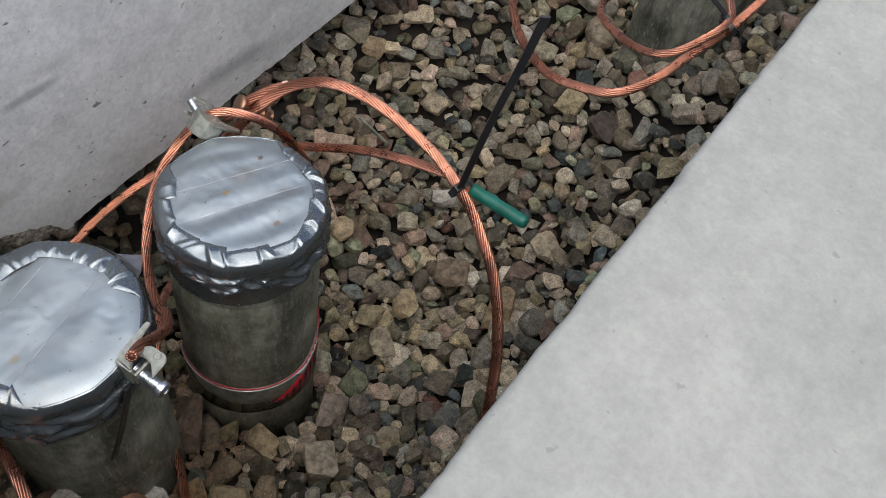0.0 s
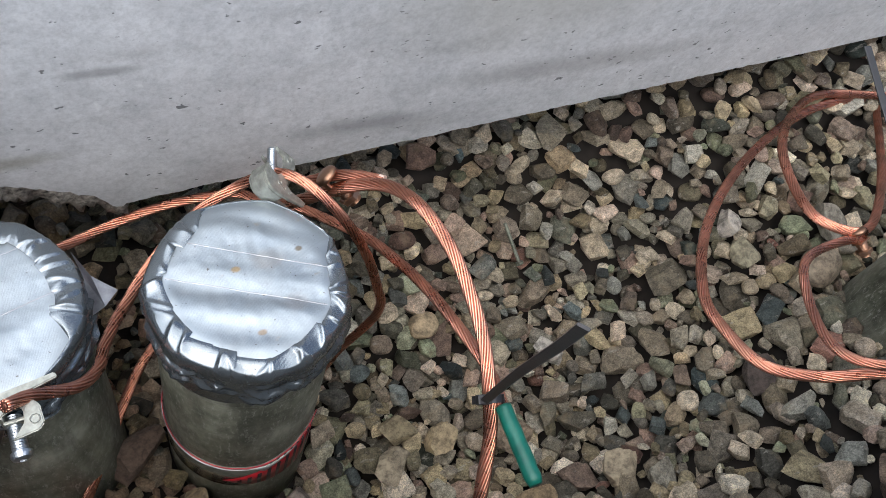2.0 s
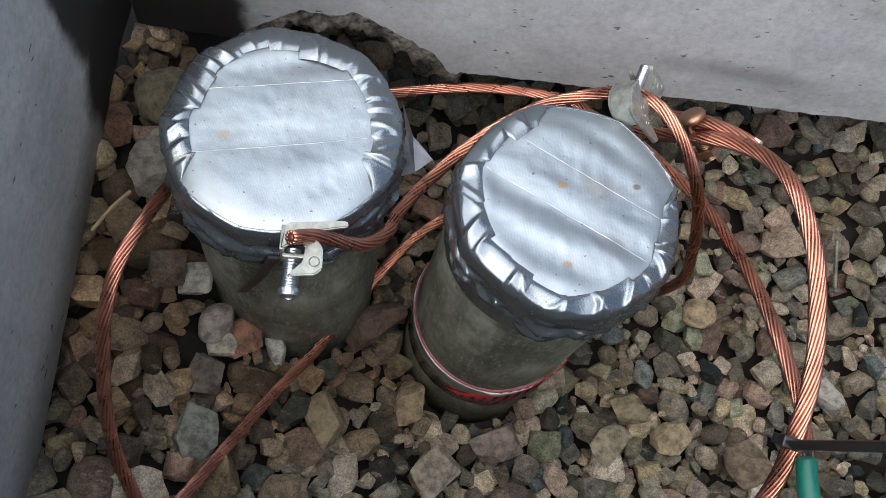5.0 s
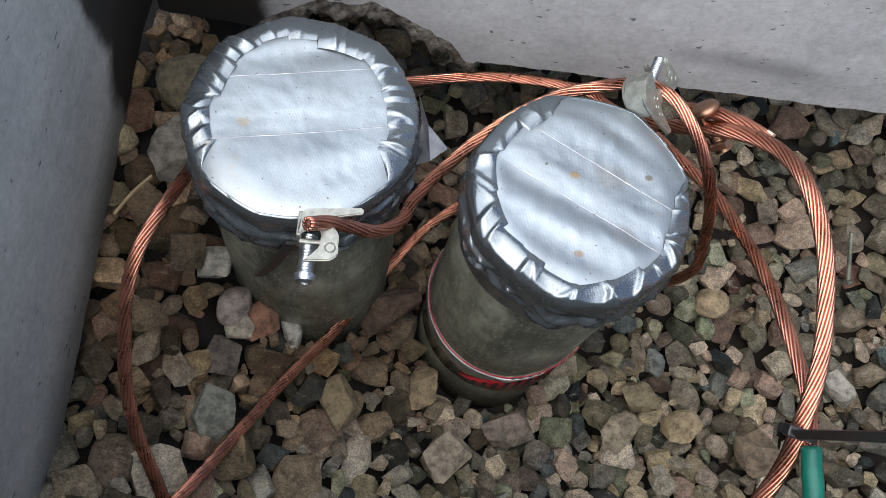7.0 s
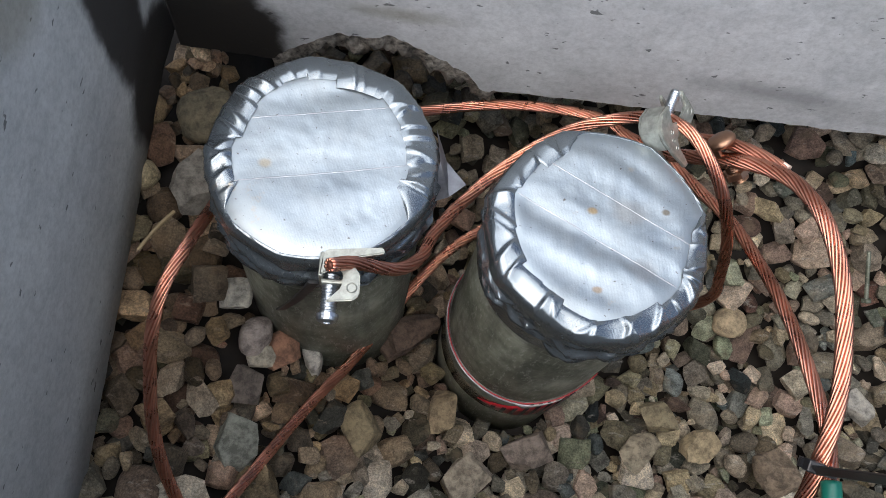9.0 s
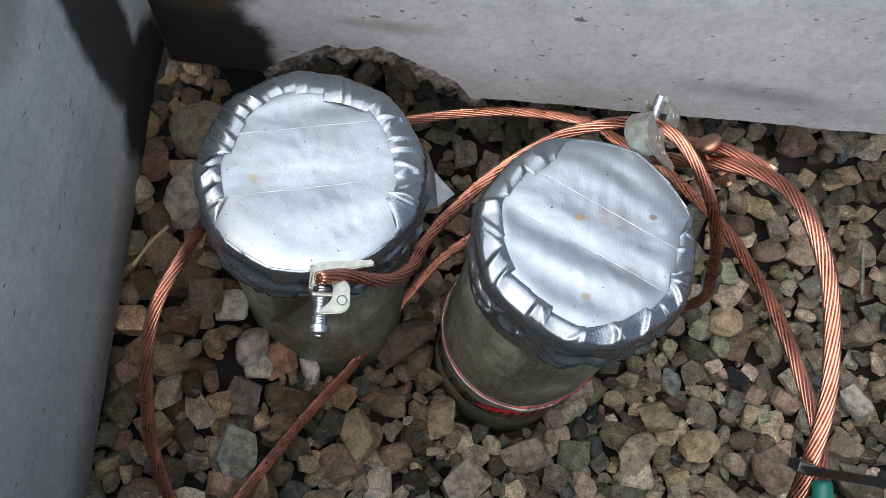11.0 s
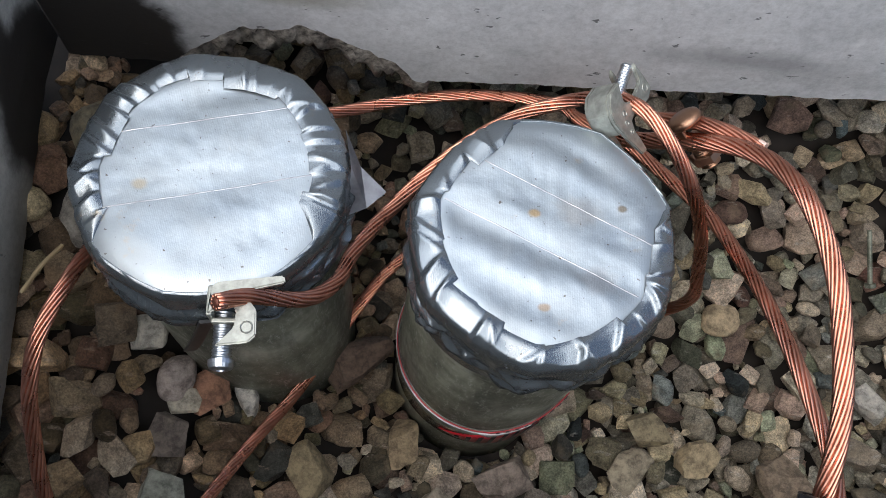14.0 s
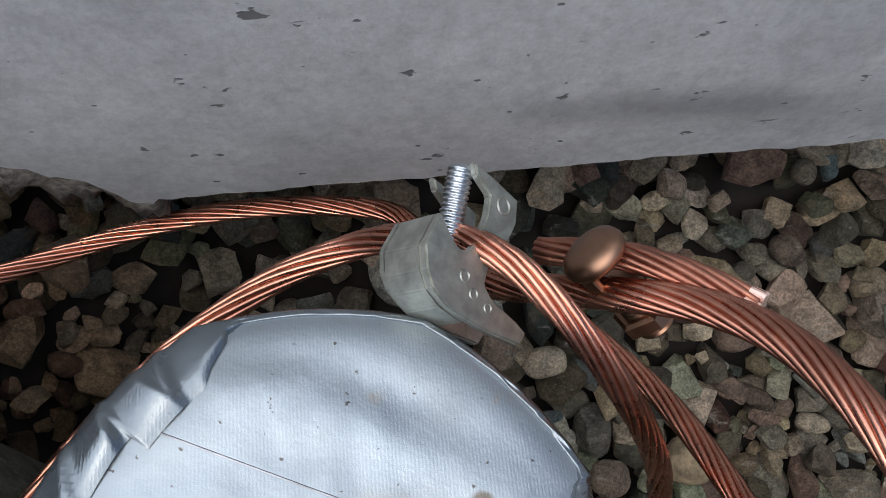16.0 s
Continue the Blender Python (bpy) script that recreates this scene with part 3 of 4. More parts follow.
pipe_a, len_a, turn_a = capped_pipe("galvanised pipe stub capped with silver duct tape beside the side wall", (-0.143, 0.031, 0.263), (-0.143, 0.026, -0.06), 1.83, 0.0006, 0.034, 11, bare=(radians(-85), 1.15), ring=0.90, seams=(-0.012, 0.023))
pipe_b, len_b, turn_b = capped_pipe("galvanised pipe stub with ridged silver tape cap and red label", (0.007, 0.013, 0.260), (-0.001, 0.011, -0.08), 1.15, 0.00105, 0.025, 5, bare=(radians(62), 0.95), seams=(-0.007, 0.018), top_mat=M_TAPE_SPOTTED)
pipe_c, len_c, turn_c = capped_pipe("galvanised pipe stub capped with silver tape beside coiled copper cable", (0.612, -0.083, 0.262), (0.605, -0.085, -0.04), 0.6, 0.0010, 0.03, 23)

# ---- bare copper cables ----
CABLES = [
    ("bare copper cable looping round the first capped pipe, green-taped end", M_COPPER, 0.0043, [
        (-0.1921, -0.1656, 0.1058), (-0.2029, -0.1453, 0.1245), (-0.2136, -0.1254, 0.1433), (-0.2206, -0.1043, 0.1619), (-0.2231, -0.0822, 0.1814), (-0.2227, -0.0613, 0.2007),
        (-0.2188, -0.0386, 0.214), (-0.2108, -0.0104, 0.2143), (-0.2052, 0.0193, 0.2001), (-0.1995, 0.055, 0.1845), (-0.179, 0.085, 0.1676), (-0.1512, 0.1050, 0.1524),
        (-0.1232, 0.1235, 0.141), (-0.0948, 0.1375, 0.132), (-0.0651, 0.1476, 0.13), (-0.0326, 0.1509, 0.1367), (0.0001, 0.1485, 0.1445), (0.0300, 0.1404, 0.1542),
        (0.0423, 0.1292, 0.1588), (0.0653, 0.1115, 0.169), (0.0878, 0.085, 0.1794), (0.106, 0.0567, 0.1927), (0.1163, 0.023, 0.2106), (0.1218, -0.0089, 0.2278),
        (0.1266, -0.038, 0.2384), (0.1315, -0.0718, 0.2470), (0.1295, -0.0978, 0.2535), (0.129, -0.112, 0.2550)]),
    ("bare copper cable resting on gravel between two capped pipes", M_COPPER, 0.0043, [
        (0.0296, 0.0979, 0.0522), (0.0044, 0.0963, 0.0677), (-0.0199, 0.0893, 0.0792), (-0.044, 0.072, 0.0809), (-0.067, 0.0510, 0.074), (-0.0876, 0.0231, 0.0610),
        (-0.1039, -0.0045, 0.0575), (-0.119, -0.0310, 0.0600), (-0.1350, -0.0560, 0.0680), (-0.1500, -0.0820, 0.0780), (-0.1657, -0.1129, 0.0918), (-0.1845, -0.149, 0.1081), (-0.2021, -0.1794, 0.1213)]),
    ("bare copper cable running between two ground clamps", M_COPPER, 0.0041, [
        (-0.1287, -0.0335, 0.2740), (-0.1167, -0.0265, 0.2630), (-0.0963, -0.0214, 0.2473), (-0.0845, -0.0085, 0.235), (-0.0800, 0.0070, 0.2271), (-0.0713, 0.0240, 0.2220),
        (-0.0625, 0.0370, 0.2185), (-0.0500, 0.0525, 0.2200), (-0.0284, 0.0714, 0.2260), (-0.0046, 0.0872, 0.2294), (0.0156, 0.0935, 0.2347), (0.0300, 0.0915, 0.2461),
        (0.0410, 0.0865, 0.2560), (0.053, 0.0770, 0.2605), (0.066, 0.0630, 0.2560), (0.0795, 0.0490, 0.2416), (0.0898, 0.0415, 0.2206), (0.0980, 0.0360, 0.198),
        (0.1040, 0.0290, 0.1736), (0.1085, 0.0260, 0.1552), (0.1091, 0.0267, 0.1361), (0.1082, 0.0291, 0.1172), (0.1000, 0.0310, 0.0920), (0.0870, 0.0320, 0.0620), (0.0760, 0.0330, 0.0200)]),
    ("thick bare copper cable arching over the gravel", M_COPPER, 0.0049, [
        (0.0450, 0.0980, 0.1950), (0.0669, 0.0850, 0.2203), (0.0815, 0.0753, 0.2409), (0.0981, 0.0660, 0.2551), (0.1100, 0.0510, 0.2680), (0.1180, 0.0270, 0.2790), (0.1265, -0.0046, 0.2774),
        (0.1300, -0.0402, 0.2688), (0.1285, -0.0657, 0.2630), (0.1240, -0.0901, 0.2540), (0.1200, -0.1100, 0.2420), (0.1120, -0.1290, 0.2290), (0.1030, -0.1480, 0.2140), (0.0900, -0.1660, 0.1930),
        (0.0755, -0.1814, 0.1680), (0.0594, -0.1929, 0.1450), (0.0445, -0.2023, 0.12), (0.0307, -0.2103, 0.0957), (0.0178, -0.2174, 0.0705), (0.0052, -0.2242, 0.0448)]),
    ("short cut end of bare copper cable held in the connector", M_COPPER_DULL, 0.0043, [
        (0.066, 0.092, 0.230), (0.082, 0.085, 0.2425), (0.096, 0.0755, 0.2515), (0.1085, 0.0645, 0.2575)]),
    ("outer turn of coiled bare copper cable beside the far pipe", M_COPPER, 0.0049, [
        (0.857, 0.076, 0.130), (0.773, 0.107, 0.130), (0.702, 0.128, 0.130), (0.625, 0.131, 0.135), (0.564, 0.118, 0.142), (0.491, 0.087, 0.155), (0.425, 0.048, 0.166),
        (0.375, 0.005, 0.176), (0.339, -0.045, 0.190), (0.334, -0.080, 0.200), (0.342, -0.114, 0.210), (0.370, -0.135, 0.222), (0.400, -0.148, 0.240), (0.432, -0.162, 0.258),
        (0.462, -0.172, 0.280), (0.50, -0.180, 0.297), (0.57, -0.182, 0.290), (0.65, -0.17, 0.26), (0.75, -0.13, 0.18)]),
    ("inner turn of coiled bare copper cable beside the far pipe", M_COPPER, 0.0047, [
        (0.691, 0.124, 0.139), (0.607, 0.136, 0.146), (0.546, 0.113, 0.162), (0.485, 0.068, 0.190), (0.462, 0.026, 0.200), (0.453, -0.012, 0.210), (0.468, -0.033, 0.215), (0.485, -0.04, 0.217)]),
    ("thin bare copper cable from the connector to the far pipe clamp", M_COPPER, 0.0041, [
        (0.482, -0.043, 0.212), (0.460, -0.041, 0.215), (0.424, -0.046, 0.220), (0.402, -0.059, 0.225), (0.386, -0.090, 0.230), (0.377, -0.120, 0.240), (0.385, -0.140, 0.250),
        (0.412, -0.155, 0.262), (0.431, -0.160, 0.268), (0.449, -0.153, 0.271), (0.488, -0.117, 0.275), (0.537, -0.071, 0.276), (0.582, -0.030, 0.271)]),
    ("bare copper cable dropping into gravel behind the far coil", M_COPPER_DULL, 0.0043, [
        (0.757, 0.212, 0.100), (0.677, 0.114, 0.128), (0.575, 0.023, 0.180), (0.510, -0.026, 0.207), (0.478, -0.039, 0.216)]),
]
made = []
for i, (label, mat, r, pts) in enumerate(CABLES):
    made.append(stranded_cable(label, pts, r * 0.9, mat, 12 if r > 0.0045 else 10, 0.098 + 0.007 * (i % 3), phase=i * 0.7))

# ---- cable ends, sleeves and connectors ----
cut_cable, cut_path, cut_fr = made[4]
for k in range(7):
    t, u, v = cut_fr[-1]
    a = 2 * math.pi * k / 6
    off = Vector((0, 0, 0)) if k == 6 else 0.0028 * (math.cos(a) * u + math.sin(a) * v)
    p = cut_path[-1] + off
    part("cut_wire", tube_bm([p - t * 0.003, p + t * 0.0008], 0.0013, 10), M_CUT, cut_cable, "bright cut wire end")


def sleeve(owner, points, radius, label):
    """Tape wound round a cable's end, with lapped turns."""
    path = smooth_path(points, 0.0012)
    fr = frames_along(path)
    bm = bmesh.new()
    rings = []
    for i, (p, (t, u, v)) in enumerate(zip(path, fr)):
        f = i / (len(path) - 1)
        ring = []
        for k in range(20):
            a = 2 * math.pi * k / 20
            lap = 0.00028 * (((i * 0.0012 / 0.0085) + k / 20) % 1.0)
            r = radius * (1.0 if f < 0.94 else 1.0 - 0.25 * (f - 0.94) / 0.06) + lap + 0.0002 * noise.noise((i * 0.2, k * 0.5, 1))
            ring.append(bm.verts.new(p + r * (math.cos(a) * u + math.sin(a) * v)))
        rings.append(ring)
    for a, b in zip(rings, rings[1:]):
        for k in range(20):
            bm.faces.new((a[k], a[(k + 1) % 20], b[(k + 1) % 20], b[k]))
    bm.faces.new(rings[0][::-1])
    bm.faces.new(rings[-1])
    return part("tape_sleeve", bm, M_GREEN, owner, label, True)


sleeve(made[0][0], [(0.1290, -0.1000, 0.2540), (0.129, -0.124, 0.2555), (0.129, -0.1490, 0.2570)], 0.0049, "green tape wound on the cable end")
sleeve(made[5][0], [(0.755, 0.139, 0.136), (0.785, 0.130, 0.134), (0.815, 0.119, 0.130)], 0.0056, "green tape wound on the cable end")


def ribbon_bm(points, width, thick, side):
    """A flat strap along a path; side: the way its width lies."""
    path = smooth_path(points, 0.003)
    bm = bmesh.new()
    rings = []
    for i, p in enumerate(path):
        t = (path[min(i + 1, len(path) - 1)] - path[max(i - 1, 0)]).normalized()
        w = (Vector(side) - t * Vector(side).dot(t)).normalized()
        n = t.cross(w)
        rings.append([bm.verts.new(p + a * w * width / 2 + b * n * thick / 2) for a, b in ((-1, -0.6), (-0.8, -1), (0.8, -1), (1, -0.6), (1, 0.6), (0.8, 1), (-0.8, 1), (-1, 0.6))])
    for a, b in zip(rings, rings[1:]):
        for k in range(8):
            bm.faces.new((a[k], a[(k + 1) % 8], b[(k + 1) % 8], b[k]))
    bm.faces.new(rings[0][::-1])
    bm.faces.new(rings[-1])
    return bm


def cable_tie(label, centre, along, loop_r, squash, tail, side, head_off):
    tie = thing("cable_tie", label, "cable tie", "black nylon cable ties")
    t = Vector(along).normalized()
    u = t.orthogonal().normalized()
    u = (Vector((0, 0, 1)) - t * t.z).normalized()
    v = t.cross(u)
    c = Vector(centre)
    ring = [c + loop_r * (math.cos(2 * math.pi * k / 28) * u + squash * math.sin(2 * math.pi * k / 28) * v) for k in range(29)]
    bm = bmesh.new()
    rows = []
    for p in ring:
        o = (p - c).normalized()
        rows.append([bm.verts.new(p + s * t * 0.0024 + q * o * 0.0007) for s, q in ((-1, -1), (1, -1), (1, 1), (-1, 1))])
    for a, b in zip(rows, rows[1:]):
        for k in range(4):
            bm.faces.new((a[k], a[(k + 1) % 4], b[(k + 1) % 4], b[k]))
    part("loop", bm, M_BLACK, tie)
    head = box_bm((-0.0042, -0.0036, -0.0030), (0.0042, 0.0036, 0.0030), 0.0008)
    h = part("head", head, M_BLACK, tie)
    h.matrix_world = look(Vector(centre) + Vector(head_off), Vector(centre) + Vector(head_off) + t)
    part("tail", ribbon_bm(tail, 0.0052, 0.0014, side), M_BLACK, tie)
    return tie


cable_tie("black nylon cable tie with its long tail standing up", (0.1205, -0.0945, 0.2580), (-0.2, -1, -0.35), 0.0072, 1.25,
          [(0.115, -0.097, 0.265), (0.110, -0.103, 0.300), (0.101, -0.114, 0.362), (0.091, -0.128, 0.430), (0.0837, -0.1359, 0.4707)], (-0.7, 0.72, 0.0), (-0.005, -0.001, 0.006))
cable_tie("black nylon cable tie on the far coil with a raised tail", (0.4325, -0.1620, 0.2625), (0.8, -0.3, 0.5), 0.0070, 1.3,
          [(0.434, -0.158, 0.270), (0.430, -0.132, 0.285), (0.426, -0.100, 0.303), (0.426, -0.056, 0.320), (0.432, 0.000, 0.336), (0.440, 0.045, 0.346)], (1, 0.1, 0.2), (0.002, 0.006, 0.006))
cable_tie("black nylon cable tie round two turns of copper cable", (0.700, 0.127, 0.1345), (-1, 0.25, 0.05), 0.0075, 1.2,
          [(0.700, 0.124, 0.142), (0.699, 0.117, 0.148), (0.697, 0.110, 0.150)], (1, 0, 0), (0, -0.004, 0.007))


def prism_bm(outline, thick, bevel=0.0006):
    """A plate: the outline in (y, z), thick along x, centred."""
    bm = bmesh.new()
    a = [bm.verts.new((-thick / 2, y, z)) for y, z in outline]
    f = bm.faces.new(a)
    ext = bmesh.ops.extrude_face_region(bm, geom=[f])
    for v in ext["geom"]:
        if isinstance(v, bmesh.types.BMVert):
            v.co.x += thick
    bmesh.ops.recalc_face_normals(bm, faces=bm.faces[:])
    bmesh.ops.bevel(bm, geom=bm.edges[:], offset=bevel, segments=2, affect="EDGES", clamp_overlap=True)
    return bm


def join_bm(bms):
    out = bmesh.new()
    for b in bms:
        me = bpy.data.meshes.new("tmp")
        b.to_mesh(me)
        b.free()
        out.from_mesh(me)
        bpy.data.meshes.remove(me)
    return out


def moved(bm, m):
    bmesh.ops.transform(bm, matrix=m, verts=bm.verts[:])
    return bm


# side plate of a beam clamp: y points outward from the pipe's rim, z up
PLATE = [(-0.004, -0.003), (-0.004, 0.004), (0.000, 0.0095), (0.006, 0.0125), (0.018, 0.0130), (0.0265, 0.0075), (0.0275, 0.000), (0.0235, -0.0035), (0.0245, -0.0095),
         (0.019, -0.0155), (0.012, -0.0165), (0.0085, -0.012), (0.0085, -0.0065), (0.004, -0.0035), (0.000, -0.0055)]


def ground_clamp(label, at, angle, lean, roll, headed=True):
    """A cast ground clamp hooked over a pipe's rim, with a zinc set screw."""
    clamp = thing("ground_clamp", label, "clamp", "zinc ground clamps")
    clamp.matrix_world = Matrix.Translation(at) @ pose(0, 0, 0, 0, 0, angle) @ pose(0, 0, 0, lean, roll, 0)
    left = moved(prism_bm(PLATE, 0.0026), Matrix.Translation((-0.0088, 0, 0)))
    right = moved(prism_bm(PLATE, 0.0026), Matrix.Translation((0.0088, 0, 0)))
    # a curved web that joins the plates over the cable
    web = bmesh.new()
    rows = []
    for i in range(13):
        a = math.pi * (0.08 + 0.70 * i / 12)
        y, z = 0.011 + 0.0125 * math.cos(a), 0.0005 + 0.0120 * math.sin(a)
        dy, dz = math.cos(a) * 0.0024, math.sin(a) * 0.0024
        rows.append([web.verts.new(c) for c in ((-0.0098, y, z), (0.0098, y, z), (0.0098, y - dy, z - dz), (-0.0098, y - dy, z - dz))])
    for a, b in zip(rows, rows[1:]):
        for k in range(4):
            web.faces.new((a[k], a[(k + 1) % 4], b[(k + 1) % 4], b[k]))
    web.faces.new(rows[0][::-1])
    web.faces.new(rows[-1])
    part("bracket", join_bm([left, right, web]), M_CLAMP, clamp, "cast galvanised bracket")
    turn_y = pose(0, 0, 0, -90, 0, 0)
    screw = part("screw", moved(bolt_bm(0.030, 0.0046, 18), Matrix.Translation((0.001, 0.004, -0.007 if headed else 0.002)) @ turn_y), M_ZINC, clamp, "zinc threaded screw", True)
    if headed:
        part("screw_head", moved(round_slot_head_bm(0.0060, 0.0046), Matrix.Translation((0.001, 0.034, -0.007)) @ turn_y), M_ZINC, screw, "slotted round screw head")
    part("stamp", moved(lathe_bm([(0.0026, 0), (0.0030, 0.0003), (0.0034, 0)], 24), Matrix.Translation((0.0102 * 1, 0.019, 0.005)) @ pose(0, 0, 0, 0, 90, 0)), M_CLAMP, clamp, "raised round stamp")
    return clamp


HOOK = [(-.0123, .0110), (-.0104, .0135), (.0196, .0169), (.0206, .0135), (.0061, .0101), (.0049, .0049), (.0083, .0006), (.0088, -.0110), (.0055, -.0144),
        (-.0092, -.0160), (-.0055, -.0123), (-.0012, -.0074), (-.0006, .0000), (-.0037, .0043), (-.0108, .0000), (-.0135, -.0018)]


def hooked_clamp(label, at, turn):
    """A C-shaped plate with one flange bent down and a set screw running outward beside it."""
    clamp = thing("ground_clamp", label, "clamp", "zinc ground clamps")
    clamp.matrix_world = Matrix.Translation(at) @ pose(0, 0, 0, 0, 0, turn) @ Matrix.Scale(0.92, 4)
    flat = moved(prism_bm(HOOK, 0.0028, 0.0007), Matrix(((0, 1, 0, 0), (0, 0, 1, 0), (1, 0, 0, 0.0035), (0, 0, 0, 1))))
    flange = box_bm((-0.0140, -0.0018, -0.014), (-0.0114, 0.0122, 0.0042), 0.0008)
    tab = box_bm((-0.0125, -0.0040, -0.0145), (0.0045, -0.0014, -0.0005), 0.0008)
    part("bracket", join_bm([flat, flange, tab]), M_CLAMP, clamp, "cast galvanised bracket")
    out = pose(0, 0, 0, 90, 0, 0)
    screw = part("screw", moved(bolt_bm(0.022, 0.0046, 14), Matrix.Translation((-0.0075, 0.002, -0.0065)) @ out), M_ZINC, clamp, "zinc threaded screw", True)
    part("screw_head", moved(round_slot_head_bm(0.0060, 0.0046), Matrix.Translation((-0.0075, -0.020, -0.0065)) @ out), M_ZINC, screw, "slotted round screw head")
    part("stamp", moved(lathe_bm([(0.0022, 0), (0.0026, 0.0003), (0.0030, 0)], 24), Matrix.Translation((0.0045, -0.0075, 0.0050))), M_CLAMP, clamp, "raised round stamp")
    return clamp


# side of a pressed clamp, in millimetres: a jaw open on one flank and a long toe
JAW = [(13, 11.7), (11.8, 3), (10.3, -4.8), (4, -5.2), (-0.6, -3.4), (-8.8, 1.9), (-14, 2.6), (-16.8, -1), (-18, -7.3), (-20, -13.4), (-23.7, -11.4), (-24.2, 2), (-22.7, 13.5), (-20.5, 18),
       (-17.1, 20.6), (-11.9, 22.1), (-3, 19), (-6.4, 15.9), (-9.1, 11.9), (-8.2, 9), (-5, 7.1), (1.5, 5.1), (7.2, 5), (9.9, 10.1)]
BACK = [(-24.0, 6), (-22.7, 13.5), (-20.5, 18), (-17.1, 20.6), (-11.9, 22.1), (-3, 19), (-4.2, 16.6), (-11.6, 19.4), (-15.8, 18.2), (-18.6, 16), (-20.4, 12.2), (-21.4, 6)]


def pressed_clamp(label, at, face):
    """A strap pressed into a jaw: two cheeks, a curved back between them and a zinc set screw."""
    clamp = thing("ground_clamp", label, "clamp", "zinc ground clamps")
    n = Vector(face).normalized()
    u = Vector((0, 0, 1)).cross(n).normalized()
    v = n.cross(u)
    clamp.matrix_world = Matrix.Translation(at) @ Matrix((n, u, v)).transposed().to_4x4()
    cheek = [(y / 1000, z / 1000) for y, z in JAW]
    back = [(y / 1000, z / 1000) for y, z in BACK]
    front = moved(prism_bm(cheek, 0.0022, 0.0005), Matrix.Translation((-0.0011, 0, 0)))
    rear = moved(prism_bm([(y * 0.94, z) for y, z in cheek], 0.0022, 0.0005), Matrix.Translation((-0.0140, 0, 0)))
    strap_ = moved(prism_bm(back, 0.0112, 0.0004), Matrix.Translation((-0.0076, 0, 0)))
    part("bracket", join_bm([front, rear, strap_]), M_CLAMP, clamp, "cast galvanised bracket")
    turn_in = Vector((-0.2, -0.95, -0.14)).to_track_quat("Z", "Y").to_matrix().to_4x4()
    screw = part("screw", moved(bolt_bm(0.020, 0.0031, 16), Matrix.Translation((-0.0045, 0.0120, 0.0112)) @ turn_in), M_ZINC, clamp, "zinc threaded screw", True)
    part("screw_tip", moved(lathe_bm([(0.0031, 0), (0.0026, 0.0008), (0.0012, 0.0012)], 20, True), Matrix.Translation((-0.0045, 0.0120, 0.0112)) @ turn_in @ pose(0, 0, 0, 180, 0, 0)), M_ZINC, screw)
    for y, z, r in ((6.5, 0.2, 2.4), (-14.5, 9.5, 1.6), (-17.5, 6.0, 1.4), (-19.0, 1.0, 1.3)):
        part("stamp", moved(lathe_bm([(0.0007 * r, 0), (0.00085 * r, 0.0003), (0.001 * r, 0)], 20), Matrix.Translation((0.00005, y / 1000, z / 1000)) @ pose(0, 0, 0, 0, 90, 0)), M_CLAMP, clamp, "raised round stamp")
    return clamp


hooked_clamp("galvanised ground clamp hooked over the first pipe's rim", (-0.1211, -0.0339, 0.2610), 4)
pressed_clamp("galvanised ground clamp gripping two copper cables behind the pipe", (0.0515, 0.0868, 0.2567), (0.657, -0.159, 0.737))
ground_clamp("galvanised ground clamp on the far taped pipe", (0.588, -0.030, 0.264), 12, 0, 0)


def split_bolt(label, at, aim, size=1.0):
    """A bronze split-bolt connector: a forked body, a saddle and a nut on a threaded shank."""
    conn = thing("split_bolt_connector", label, "connector", "bronze cable connectors")
    conn.matrix_world = look(at, Vector(at) + Vector(aim)) @ Matrix.Scale(size, 4)
    dome = lathe_bm([(0.0002, 0.0088), (0.007, 0.0084), (0.0100, 0.0068), (0.0108, 0.0045), (0.0100, 0.0025), (0.006, 0.0020)], 28, True)
    part("head", dome, M_BRONZE, conn, "domed bronze head", True)
    part("leg", box_bm((-0.0088, -0.0030, -0.014), (-0.0058, 0.0030, 0.006), 0.001), M_BRONZE, conn)
    part("leg", box_bm((0.0058, -0.0030, -0.014), (0.0088, 0.0030, 0.006), 0.001), M_BRONZE, conn)
    part("saddle", box_bm((-0.0105, -0.0068, -0.0105), (0.0105, 0.0068, -0.0080), 0.001), M_BRONZE, conn)
    part("shank", moved(bolt_bm(0.020, 0.0066, 12), Matrix.Translation((0, 0, -0.030))), M_BRONZE, conn, "threaded bronze shank", True)
    part("nut", moved(hex_bm(0.0105, 0.006), Matrix.Translation((0, 0, -0.026))), M_BRONZE, conn, "bronze hexagon nut")
    return conn


split_bolt("bronze split bolt connector clamping the cut copper cable", (0.0785, 0.0830, 0.2420), (0.72, -0.55, -0.62), 0.80)
split_bolt("bronze split bolt connector joining cables on the far coil", (0.4765, -0.0395, 0.2155), (0.25, -0.75, -0.5), 0.62)

